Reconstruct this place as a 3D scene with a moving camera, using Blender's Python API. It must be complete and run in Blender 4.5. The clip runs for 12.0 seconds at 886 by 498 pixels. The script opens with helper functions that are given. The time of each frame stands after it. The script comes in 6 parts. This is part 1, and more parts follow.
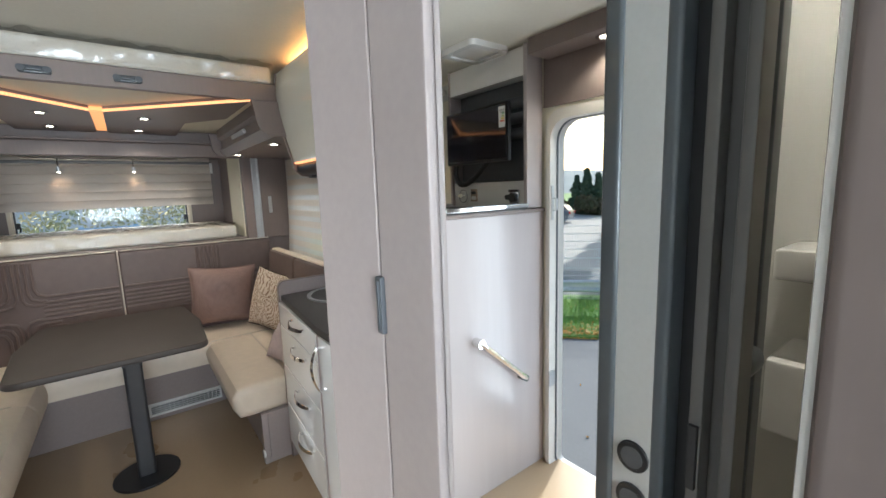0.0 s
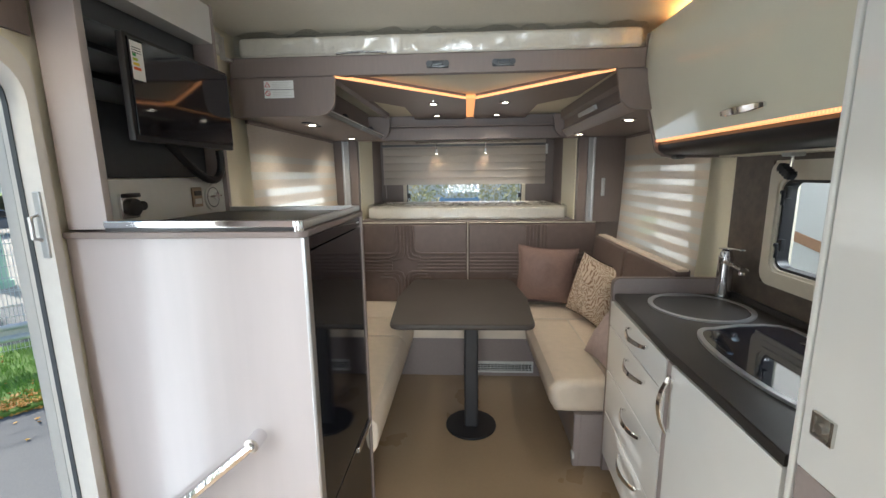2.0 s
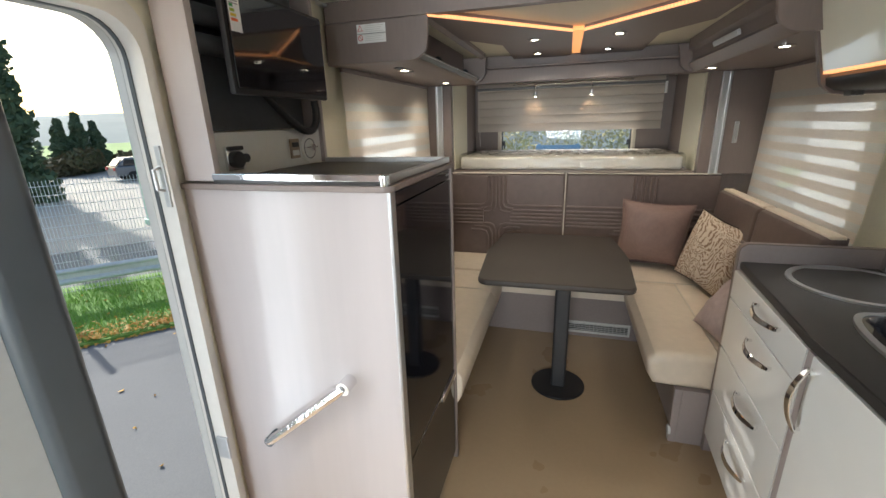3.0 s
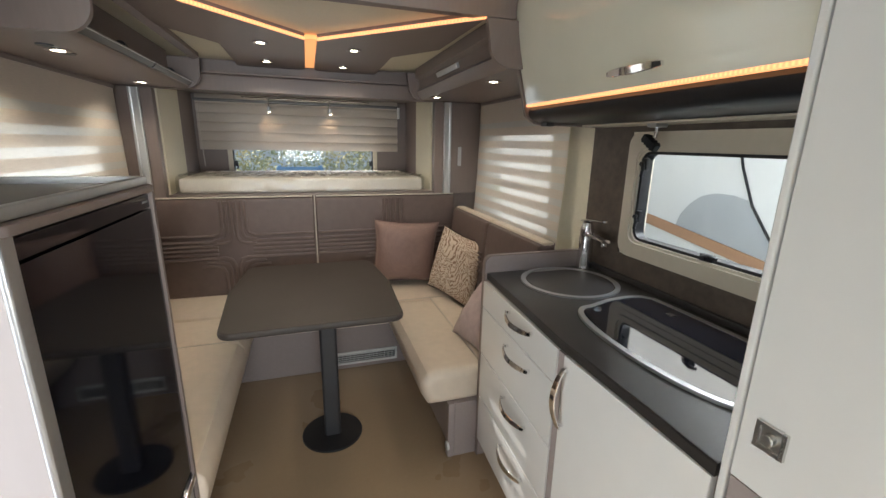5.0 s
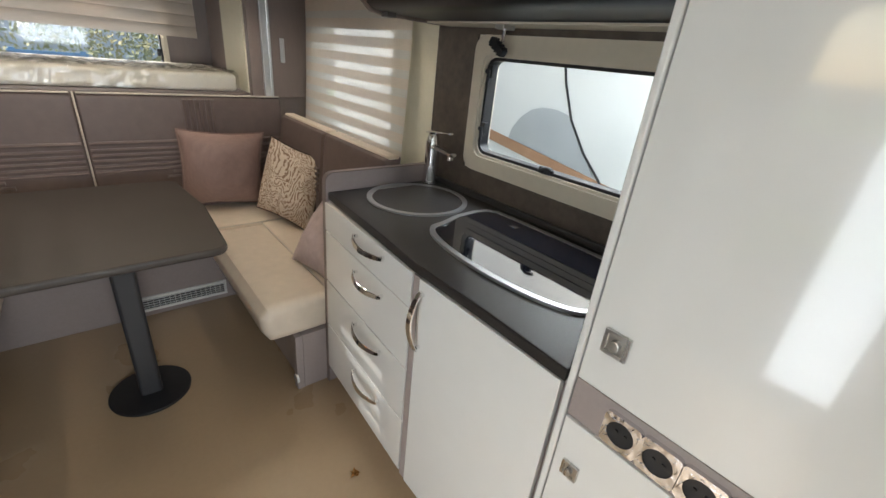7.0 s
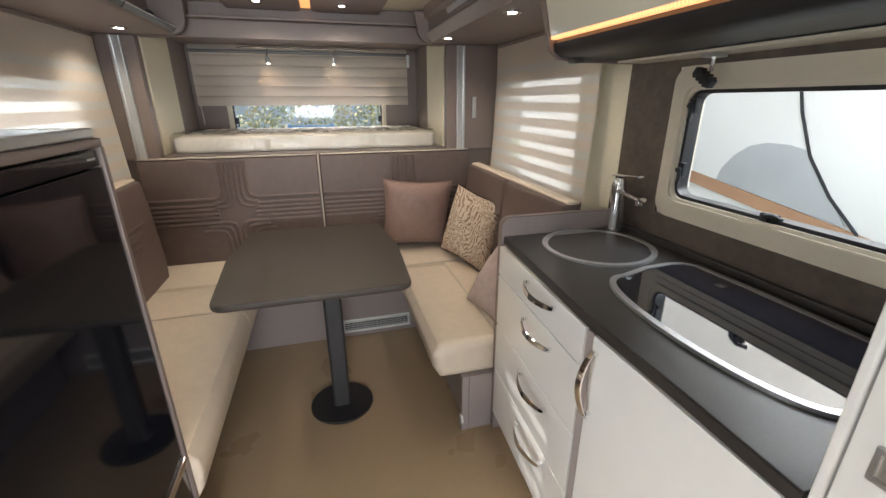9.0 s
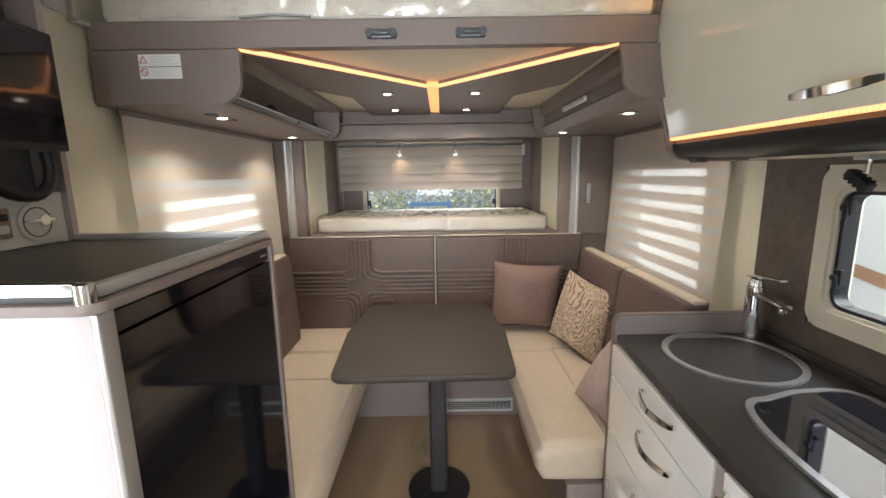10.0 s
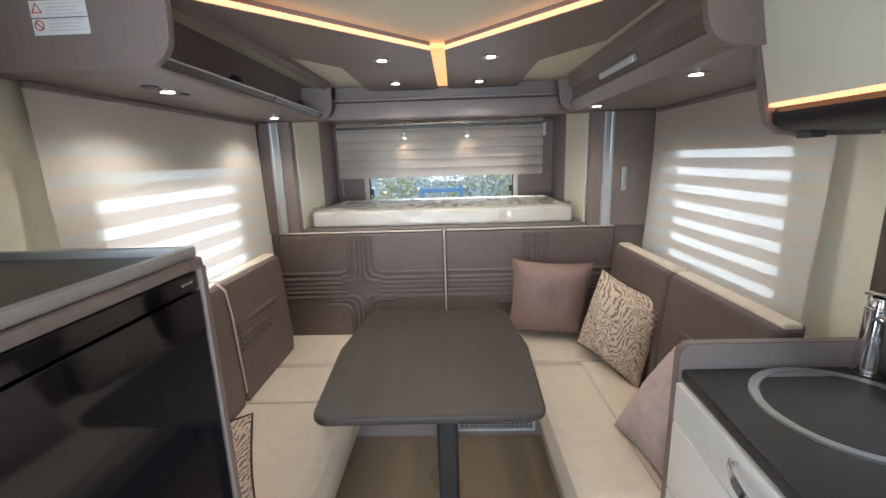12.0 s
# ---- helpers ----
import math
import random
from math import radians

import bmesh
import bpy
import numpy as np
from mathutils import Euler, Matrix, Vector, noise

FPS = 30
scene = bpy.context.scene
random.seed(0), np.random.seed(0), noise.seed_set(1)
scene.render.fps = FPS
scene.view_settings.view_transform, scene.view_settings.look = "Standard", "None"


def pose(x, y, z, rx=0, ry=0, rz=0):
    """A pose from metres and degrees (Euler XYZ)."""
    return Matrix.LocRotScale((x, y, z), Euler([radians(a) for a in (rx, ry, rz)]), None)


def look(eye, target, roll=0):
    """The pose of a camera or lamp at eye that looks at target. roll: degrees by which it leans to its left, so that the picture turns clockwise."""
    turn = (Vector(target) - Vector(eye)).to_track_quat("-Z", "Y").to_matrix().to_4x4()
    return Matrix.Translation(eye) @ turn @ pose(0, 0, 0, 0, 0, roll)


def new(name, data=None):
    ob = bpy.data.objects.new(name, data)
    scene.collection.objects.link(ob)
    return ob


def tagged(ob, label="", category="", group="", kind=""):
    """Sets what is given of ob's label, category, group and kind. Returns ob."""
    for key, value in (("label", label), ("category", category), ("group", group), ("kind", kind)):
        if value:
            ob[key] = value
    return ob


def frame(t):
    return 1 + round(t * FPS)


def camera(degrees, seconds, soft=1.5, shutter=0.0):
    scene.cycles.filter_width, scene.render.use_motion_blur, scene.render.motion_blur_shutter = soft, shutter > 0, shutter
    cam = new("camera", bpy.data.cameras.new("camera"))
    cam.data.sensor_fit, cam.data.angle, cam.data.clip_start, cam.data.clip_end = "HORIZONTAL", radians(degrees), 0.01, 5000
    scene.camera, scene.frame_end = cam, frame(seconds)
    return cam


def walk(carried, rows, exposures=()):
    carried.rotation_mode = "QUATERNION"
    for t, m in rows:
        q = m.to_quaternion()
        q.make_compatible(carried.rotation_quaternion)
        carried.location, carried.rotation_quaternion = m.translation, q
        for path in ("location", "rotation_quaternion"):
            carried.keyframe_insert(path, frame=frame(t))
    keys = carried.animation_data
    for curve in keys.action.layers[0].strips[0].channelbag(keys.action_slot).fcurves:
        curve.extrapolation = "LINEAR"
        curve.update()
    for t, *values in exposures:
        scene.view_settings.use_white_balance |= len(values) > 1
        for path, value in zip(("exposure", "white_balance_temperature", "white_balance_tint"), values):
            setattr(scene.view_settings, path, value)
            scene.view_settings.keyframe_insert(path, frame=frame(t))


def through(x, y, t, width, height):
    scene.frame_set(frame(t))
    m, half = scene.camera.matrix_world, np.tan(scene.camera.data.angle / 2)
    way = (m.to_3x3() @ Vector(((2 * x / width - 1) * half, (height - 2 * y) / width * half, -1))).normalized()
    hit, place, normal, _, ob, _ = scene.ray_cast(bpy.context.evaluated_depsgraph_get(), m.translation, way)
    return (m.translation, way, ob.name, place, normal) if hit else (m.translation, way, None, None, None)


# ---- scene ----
cam = camera(93.8, 12.0)
PATH = [
    (0, (0.003, 0.036, 1.415), (1.197, 1.614, 1.126), -1.9),
    (0.5, (0.013, 0.073, 1.401), (0.807, 1.884, 1.096), -1.6),
    (1, (-0.009, 0.177, 1.434), (0.486, 2.077, 1.053), -0.1),
    (1.5, (-0.051, 0.284, 1.413), (0.182, 2.234, 1.035), -0.3),
    (2, (-0.082, 0.349, 1.438), (-0.197, 2.314, 1.085), -0.7),
    (2.5, (-0.081, 0.387, 1.448), (-0.538, 2.293, 1.05), -1.3),
    (2.7, (-0.083, 0.409, 1.452), (-0.633, 2.273, 0.977), -1.2),
    (4.3, (-0.097, 0.542, 1.386), (-0.169, 2.377, 0.593), -1.4),
    (4.5, (-0.102, 0.595, 1.381), (0.035, 2.465, 0.685), -0.7),
    (5, (-0.104, 0.68, 1.418), (0.495, 2.524, 0.927), 1.1),
    (5.5, (-0.083, 0.739, 1.44), (0.85, 2.474, 1.097), 2.5),
    (6, (-0.09, 0.785, 1.447), (1.062, 2.371, 1.049), 3.8),
    (6.5, (-0.054, 0.805, 1.411), (1.157, 2.285, 0.825), 3.6),
    (6.7, (-0.058, 0.816, 1.405), (1.169, 2.233, 0.708), 4.3),
    (8.3, (-0.012, 0.818, 1.282), (0.954, 2.163, 0.159), 3.3),
    (8.5, (-0.025, 0.832, 1.339), (0.829, 2.299, 0.281), 1.6),
    (9, (-0.024, 0.841, 1.379), (0.476, 2.656, 0.703), -0.2),
    (9.5, (-0.027, 0.852, 1.442), (0.18, 2.791, 0.998), -0.5),
    (10, (-0.028, 0.812, 1.463), (-0.024, 2.781, 1.113), -0.9),
    (10.5, (-0.036, 0.793, 1.471), (-0.105, 2.772, 1.19), -1.0),
    (11, (-0.027, 0.879, 1.473), (-0.077, 2.858, 1.186), -1.2),
    (11.5, (-0.025, 1.03, 1.464), (-0.046, 2.999, 1.116), -1.7),
    (12, (-0.013, 1.167, 1.468), (-0.073, 3.121, 1.046), -1.8),
]
walk(cam, [(t, look(eye, target, roll)) for t, eye, target, roll in PATH],
     [(0, 0.76, 5800, 6), (2.5, 0.66, 6150, 6), (4.5, 0.66, 6250, 8), (6.5, 0.66, 6150, 7), (9.5, 1.0, 6300, 10), (11.3, 1.08, 6200, 9), (12, 1.14, 5600, 7)])

# ---------------------------------------------------------------- light
world = bpy.data.worlds.new("world")
scene.world = world
world.use_nodes = True
wn = world.node_tree.nodes
sky = wn.new("ShaderNodeTexSky")
sky.sky_type = "NISHITA"
sky.sun_disc = False
SUN_TO = Vector((1.0, -0.40, -0.60)).normalized()   # the way the sunlight goes
sky.sun_elevation = math.asin(-SUN_TO.z)
sky.sun_rotation = math.atan2(-SUN_TO.x, -SUN_TO.y)
sky.air_density, sky.dust_density = 1.2, 2.5
wn["Background"].inputs["Strength"].default_value = 0.15
world.node_tree.links.new(sky.outputs[0], wn["Background"].inputs["Color"])

sun = new("sun", bpy.data.lights.new("sun", "SUN"))
sun.data.energy, sun.data.angle, sun.data.color = 4.2, radians(0.6), (1.0, 0.93, 0.83)
sun.matrix_world = look((-8, 5, 9), Vector((-8, 5, 9)) + SUN_TO)


def window_light(name, eye, target, sx, sy, watts, color=(0.93, 0.97, 1.0)):
    """Daylight of the sky, entering by an opening."""
    la = bpy.data.lights.new(name, "AREA")
    la.shape, la.size, la.size_y, la.energy, la.color = "RECTANGLE", sx, sy, watts, color
    ob = new(name, la)
    ob.matrix_world = look(eye, target)
    return ob


# ---------------------------------------------------------------- materials
def material(name, color, rough=0.5, metal=0.0, vary=0.08, scale=6.0, bump=0.0, bump_scale=60.0, coat=0.0, stretch=(1, 1, 1),
             second=None, mix_scale=2.0, spec=0.5, rough_vary=0.0, detail=4.0, random_tint=0.0):
    """A surface with variation at two scales, gloss and fine relief."""
    m = bpy.data.materials.new(name)
    m.use_nodes = True
    nt = m.node_tree
    n, l = nt.nodes, nt.links
    b = n["Principled BSDF"]
    tc = n.new("ShaderNodeTexCoord")
    mp = n.new("ShaderNodeMapping")
    mp.inputs["Scale"].default_value = stretch
    l.new(tc.outputs["Object"], mp.inputs["Vector"])
    big, fine = n.new("ShaderNodeTexNoise"), n.new("ShaderNodeTexNoise")
    for t, s in ((big, mix_scale), (fine, scale)):
        t.inputs["Scale"].default_value = s
        t.inputs["Detail"].default_value = detail
        l.new(mp.outputs[0], t.inputs["Vector"])
    mixer = n.new("ShaderNodeMix")
    mixer.data_type = "RGBA"
    c2 = second or tuple(min(1, c * (1 - vary)) for c in color)
    c1 = color if second else tuple(min(1, c * (1 + vary)) for c in color)
    mixer.inputs[6].default_value, mixer.inputs[7].default_value = (*c1, 1), (*c2, 1)
    add = n.new("ShaderNodeMath")
    add.operation = "ADD"
    l.new(big.outputs["Fac"], add.inputs[0])
    l.new(fine.outputs["Fac"], add.inputs[1])
    ramp = n.new("ShaderNodeMapRange")
    ramp.inputs["From Min"].default_value, ramp.inputs["From Max"].default_value = 0.7, 1.3
    l.new(add.outputs[0], ramp.inputs["Value"])
    l.new(ramp.outputs[0], mixer.inputs[0])
    out = mixer.outputs[2]
    if random_tint:
        info, hsv = n.new("ShaderNodeObjectInfo"), n.new("ShaderNodeHueSaturation")
        mr = n.new("ShaderNodeMapRange")
        mr.inputs["To Min"].default_value, mr.inputs["To Max"].default_value = 1 - random_tint, 1 + random_tint
        l.new(info.outputs["Random"], mr.inputs["Value"])
        l.new(mr.outputs[0], hsv.inputs["Value"])
        l.new(out, hsv.inputs["Color"])
        out = hsv.outputs[0]
    l.new(out, b.inputs["Base Color"])
    b.inputs["Roughness"].default_value, b.inputs["Metallic"].default_value = rough, metal
    b.inputs["Coat Weight"].default_value, b.inputs["Coat Roughness"].default_value = coat, 0.04
    b.inputs["Specular IOR Level"].default_value = spec
    if rough_vary:
        rr = n.new("ShaderNodeMapRange")
        rr.inputs["To Min"].default_value, rr.inputs["To Max"].default_value = max(0, rough - rough_vary), rough + rough_vary
        l.new(big.outputs["Fac"], rr.inputs["Value"])
        l.new(rr.outputs[0], b.inputs["Roughness"])
    if bump:
        bt, bp = n.new("ShaderNodeTexNoise"), n.new("ShaderNodeBump")
        bt.inputs["Scale"].default_value, bt.inputs["Detail"].default_value = bump_scale, 3.0
        bp.inputs["Strength"].default_value, bp.inputs["Distance"].default_value = bump, 0.004
        l.new(mp.outputs[0], bt.inputs["Vector"])
        l.new(bt.outputs["Fac"], bp.inputs["Height"])
        l.new(bp.outputs[0], b.inputs["Normal"])
    return m


def glow(name, color, strength, beads=0.0):
    """A lit surface; beads is the number of light points to a metre along it."""
    m = bpy.data.materials.new(name)
    m.use_nodes = True
    b = m.node_tree.nodes["Principled BSDF"]
    b.inputs["Base Color"].default_value = (*color, 1)
    b.inputs["Emission Color"].default_value, b.inputs["Emission Strength"].default_value = (*color, 1), strength
    if beads:
        n, l = m.node_tree.nodes, m.node_tree.links
        tc, wave, mr = n.new("ShaderNodeTexCoord"), n.new("ShaderNodeTexWave"), n.new("ShaderNodeMapRange")
        wave.bands_direction = "Y"
        wave.inputs["Scale"].default_value = beads / 3.14
        mr.inputs["To Min"].default_value, mr.inputs["To Max"].default_value = strength * 0.72, strength * 1.25
        l.new(tc.outputs["Object"], wave.inputs["Vector"])
        l.new(wave.outputs["Fac"], mr.inputs["Value"])
        l.new(mr.outputs[0], b.inputs["Emission Strength"])
    return m


def sheer(name, color, clear, through):
    """Thin cloth that lets light through: part open weave, part translucent."""
    m = bpy.data.materials.new(name)
    m.use_nodes = True
    nt = m.node_tree
    n, l = nt.nodes, nt.links
    n.remove(n["Principled BSDF"])
    dif, tra, cle = n.new("ShaderNodeBsdfDiffuse"), n.new("ShaderNodeBsdfTranslucent"), n.new("ShaderNodeBsdfTransparent")
    tc, wave, ramp = n.new("ShaderNodeTexCoord"), n.new("ShaderNodeTexNoise"), n.new("ShaderNodeMix")
    mp = n.new("ShaderNodeMapping")
    mp.inputs["Scale"].default_value = (4, 4, 60)
    l.new(tc.outputs["Object"], mp.inputs["Vector"])
    l.new(mp.outputs[0], wave.inputs["Vector"])
    wave.inputs["Scale"].default_value = 6
    ramp.data_type = "RGBA"
    ramp.inputs[6].default_value, ramp.inputs[7].default_value = (*(c * 0.88 for c in color), 1), (*(min(1, c * 1.08) for c in color), 1)
    l.new(wave.outputs["Fac"], ramp.inputs[0])
    for s in (dif, tra):
        l.new(ramp.outputs[2], s.inputs["Color"])
    m1, m2 = n.new("ShaderNodeMixShader"), n.new("ShaderNodeMixShader")
    m1.inputs[0].default_value, m2.inputs[0].default_value = through, clear
    l.new(dif.outputs[0], m1.inputs[1])
    l.new(tra.outputs[0], m1.inputs[2])
    l.new(m1.outputs[0], m2.inputs[1])
    l.new(cle.outputs[0], m2.inputs[2])
    l.new(m2.outputs[0], n["Material Output"].inputs["Surface"])
    return m


def pane_glass(name, tint=(1, 1, 1), gloss=0.012):
    m = bpy.data.materials.new(name)
    m.use_nodes = True
    nt = m.node_tree
    n, l = nt.nodes, nt.links
    n.remove(n["Principled BSDF"])
    cle, glo, mix = n.new("ShaderNodeBsdfTransparent"), n.new("ShaderNodeBsdfGlossy"), n.new("ShaderNodeMixShader")
    cle.inputs["Color"].default_value = (*tint, 1)
    glo.inputs["Roughness"].default_value = 0.02
    mix.inputs[0].default_value = gloss
    l.new(cle.outputs[0], mix.inputs[1])
    l.new(glo.outputs[0], mix.inputs[2])
    l.new(mix.outputs[0], n["Material Output"].inputs["Surface"])
    return m


TAUPE = material("taupe_laminate", (0.225, 0.18, 0.165), 0.42, vary=0.05, scale=90, bump=0.05, bump_scale=220, stretch=(1, 1, 0.15))
TAUPE_LIGHT = material("light_taupe_laminate", (0.36, 0.31, 0.30), 0.36, vary=0.04, scale=80, bump=0.04, bump_scale=200)
TAUPE_MID = material("bench_base_laminate", (0.26, 0.215, 0.205), 0.42, vary=0.05, scale=80, bump=0.04, bump_scale=200)
BROWN = material("brown_laminate", (0.135, 0.105, 0.095), 0.42, vary=0.06, scale=80, bump=0.05, bump_scale=200, stretch=(1, 1, 0.15))
PALEGREY = material("pale_grey_laminate", (0.47, 0.48, 0.48), 0.4, vary=0.03, scale=60)
ROSE = material("pale_rose_laminate", (0.48, 0.435, 0.43), 0.26, vary=0.03, scale=30, stretch=(1, 1, 0.08), coat=0.25)
CREAM = material("cream_wall_lining", (0.78, 0.74, 0.60), 0.55, vary=0.03, scale=60, bump=0.06, bump_scale=150)
CEIL = material("cream_ceiling_lining", (0.72, 0.69, 0.60), 0.7, vary=0.03, scale=70, bump=0.08, bump_scale=180)
GLOSS_CREAM = material("cream_gloss_lacquer", (0.78, 0.77, 0.65), 0.10, vary=0.015, scale=12, coat=1.0)
WHITE = material("white_gloss_lacquer", (0.85, 0.85, 0.84), 0.13, vary=0.015, scale=12, coat=0.7)
GREYWHITE = material("light_grey_laminate", (0.62, 0.62, 0.60), 0.4, vary=0.03, scale=60)
DARKTOP = material("dark_grey_worktop", (0.034, 0.031, 0.030), 0.38, vary=0.18, scale=260, bump=0.06, bump_scale=400, rough_vary=0.06)
TABLETOP = material("brown_grey_table_laminate", (0.052, 0.042, 0.036), 0.50, vary=0.14, scale=240, bump=0.05, bump_scale=380, rough_vary=0.05)
DARKGLASS = material("smoked_black_glass", (0.006, 0.007, 0.012), 0.06, vary=0.2, scale=5, spec=0.8)
BLACKGLASS = material("black_glass", (0.008, 0.009, 0.014), 0.04, vary=0.2, scale=5, coat=0.4, spec=0.7)
BLACK = material("black_plastic", (0.014, 0.014, 0.016), 0.42, vary=0.1, scale=60, bump=0.04)
DARKGREY = material("dark_grey_panel", (0.075, 0.082, 0.092), 0.5, vary=0.08, scale=60, bump=0.05, bump_scale=200)
LEGGREY = material("dark_anodised_leg", (0.032, 0.032, 0.035), 0.4, vary=0.06, scale=40)
SLATE = material("slate_grey_lacquer", (0.075, 0.085, 0.095), 0.3, vary=0.06, scale=30)
CHROME = material("chrome", (0.82, 0.82, 0.83), 0.09, metal=1.0, vary=0.03, scale=30, rough_vary=0.04)
WRAPPED = material("film_wrapped_chrome", (0.78, 0.78, 0.80), 0.12, metal=1.0, vary=0.03, scale=30, bump=1.0, bump_scale=48)
STEEL = material("brushed_steel", (0.62, 0.61, 0.59), 0.28, metal=1.0, vary=0.06, scale=120, stretch=(1, 12, 1), rough_vary=0.05)
ALU = material("anodised_aluminium", (0.60, 0.61, 0.62), 0.35, metal=0.9, vary=0.04, scale=80)
BRONZE = material("bronze_plate", (0.30, 0.23, 0.17), 0.4, metal=0.5, vary=0.05)
GREYALU = material("grey_anodised_profile", (0.13, 0.125, 0.12), 0.45, metal=0.5, vary=0.04, scale=80)
LEATHER = material("taupe_leatherette", (0.135, 0.098, 0.088), 0.47, vary=0.10, scale=25, bump=0.16, bump_scale=420, mix_scale=3)
CREAMSEAT = material("cream_seat_leatherette", (0.72, 0.62, 0.51), 0.45, vary=0.05, scale=25, bump=0.12, bump_scale=420, mix_scale=4)
PIPING = material("cream_piping", (0.62, 0.56, 0.49), 0.5, vary=0.05)
FLOORM = material("tan_vinyl_floor", (0.39, 0.285, 0.18), 0.28, vary=0.03, scale=55, bump=0.03, bump_scale=160, mix_scale=3, rough_vary=0.02)
STONE = material("brown_stone_laminate", (0.135, 0.105, 0.083), 0.42, scale=34, second=(0.075, 0.060, 0.050), mix_scale=9, bump=0.08, bump_scale=90, detail=9)
FRAMECREAM = material("cream_window_frame", (0.66, 0.60, 0.49), 0.4, vary=0.03, scale=40)
DOORWHITE = material("white_door_frame_plastic", (0.72, 0.70, 0.66), 0.38, vary=0.03, scale=40)
MATTRESS = material("quilted_mattress_cloth", (0.76, 0.72, 0.63), 0.8, vary=0.05, scale=60, bump=0.6, bump_scale=110)
SATIN = material("rose_brown_satin", (0.255, 0.165, 0.14), 0.5, vary=0.10, scale=30, bump=0.15, bump_scale=90, stretch=(1, 6, 1))
VELVET = material("mauve_velvet", (0.46, 0.37, 0.36), 0.62, vary=0.12, scale=30, bump=0.2, bump_scale=300)
LED = glow("warm_led_strip", (1.0, 0.42, 0.17), 0.95, 95)
AMBERGLOW = glow("amber_lit_centre_acrylic", (1.0, 0.44, 0.15), 0.55)
SPOT = glow("warm_spot_lens", (1.0, 0.86, 0.66), 8.0)
# unlit board colour; the amber of the cove light is mixed into it
GLOW_TINT = material("led_glow_tinted_board", (0.80, 0.46, 0.19), 0.5, vary=0.05)
BAND = sheer("dense_blind_cloth", (0.66, 0.60, 0.54), 0.03, 0.09)
VOILE = sheer("sheer_blind_cloth", (0.76, 0.76, 0.74), 0.21, 0.18)
ROMAN = sheer("pleated_blind_cloth", (0.62, 0.55, 0.48), 0.0, 0.16)
PANE = pane_glass("acrylic_pane")
MIRROR = material("mirror", (0.86, 0.87, 0.86), 0.015, metal=1.0, vary=0.0)


# ---------------------------------------------------------------- shapes
def box(x0, x1, y0, y1, z0, z1, bevel=0.0, seg=2):
    bm = bmesh.new()
    bmesh.ops.create_cube(bm, size=1)
    for v in bm.verts:
        v.co = Vector((x0 + (v.co.x + 0.5) * (x1 - x0), y0 + (v.co.y + 0.5) * (y1 - y0), z0 + (v.co.z + 0.5) * (z1 - z0)))
    if bevel:
        bmesh.ops.bevel(bm, geom=bm.edges[:], offset=bevel, segments=seg, profile=0.5, affect="EDGES")
    return bm


def prism(pts, axis, a, b, bevel=0.0, seg=2):
    """A flat outline carried along an axis from a to b. Outline in (x, y), (x, z) or (y, z)."""
    bm = bmesh.new()
    place = {"z": lambda p, q, s: (p, q, s), "y": lambda p, q, s: (p, s, q), "x": lambda p, q, s: (s, p, q)}[axis]
    low = [bm.verts.new(place(p, q, a)) for p, q in pts]
    high = [bm.verts.new(place(p, q, b)) for p, q in pts]
    caps = [bm.faces.new(low), bm.faces.new(high)]
    for i in range(len(pts)):
        j = (i + 1) % len(pts)
        bm.faces.new((low[i], low[j], high[j], high[i]))
    bmesh.ops.recalc_face_normals(bm, faces=bm.faces[:])
    if bevel:
        rim = [e for f in caps for e in f.edges]
        bmesh.ops.bevel(bm, geom=list(set(rim)), offset=bevel, segments=seg, profile=0.5, affect="EDGES")
    return bm


def round_rect(p0, p1, q0, q1, r, n=6, corners=(1, 1, 1, 1)):
    """Outline of a rectangle with rounded corners, from the low left corner round."""
    out = []
    for k, (cp, cq, start) in enumerate(((p0, q0, 180), (p1, q0, 270), (p1, q1, 0), (p0, q1, 90))):
        if not corners[k]:
            out.append((cp, cq))
            continue
        rr = r * corners[k]
        cx = cp + rr if cp == p0 else cp - rr
        cy = cq + rr if cq == q0 else cq - rr
        for i in range(n + 1):
            a = radians(start + 90 * i / n)
            out.append((cx + rr * math.cos(a), cy + rr * math.sin(a)))
    return out


def ring(outer, inner, axis, a, b):
    """A frame between two outlines of equally many points."""
    bm = bmesh.new()
    place = {"z": lambda p, q, s: (p, q, s), "y": lambda p, q, s: (p, s, q), "x": lambda p, q, s: (s, p, q)}[axis]
    rows = [[bm.verts.new(place(p, q, s)) for p, q in o] for o, s in ((outer, a), (outer, b), (inner, b), (inner, a))]
    n = len(outer)
    for k in range(4):
        for i in range(n):
            j = (i + 1) % n
            bm.faces.new((rows[k][i], rows[k][j], rows[(k + 1) % 4][j], rows[(k + 1) % 4][i]))
    bmesh.ops.recalc_face_normals(bm, faces=bm.faces[:])
    return bm


def cyl(c, axis, r, h, n=24, r2=None, bevel=0.0):
    bm = bmesh.new()
    bmesh.ops.create_cone(bm, cap_ends=True, segments=n, radius1=r, radius2=r if r2 is None else r2, depth=h)
    if bevel:
        caps = {e for f in bm.faces if len(f.verts) > 4 for e in f.edges}
        bmesh.ops.bevel(bm, geom=list(caps), offset=bevel, segments=2, profile=0.5, affect="EDGES")
    turn = {"z": Matrix(), "x": Matrix.Rotation(radians(90), 4, "Y"), "y": Matrix.Rotation(radians(-90), 4, "X")}[axis]
    bmesh.ops.transform(bm, matrix=Matrix.Translation(c) @ turn, verts=bm.verts[:])
    return bm


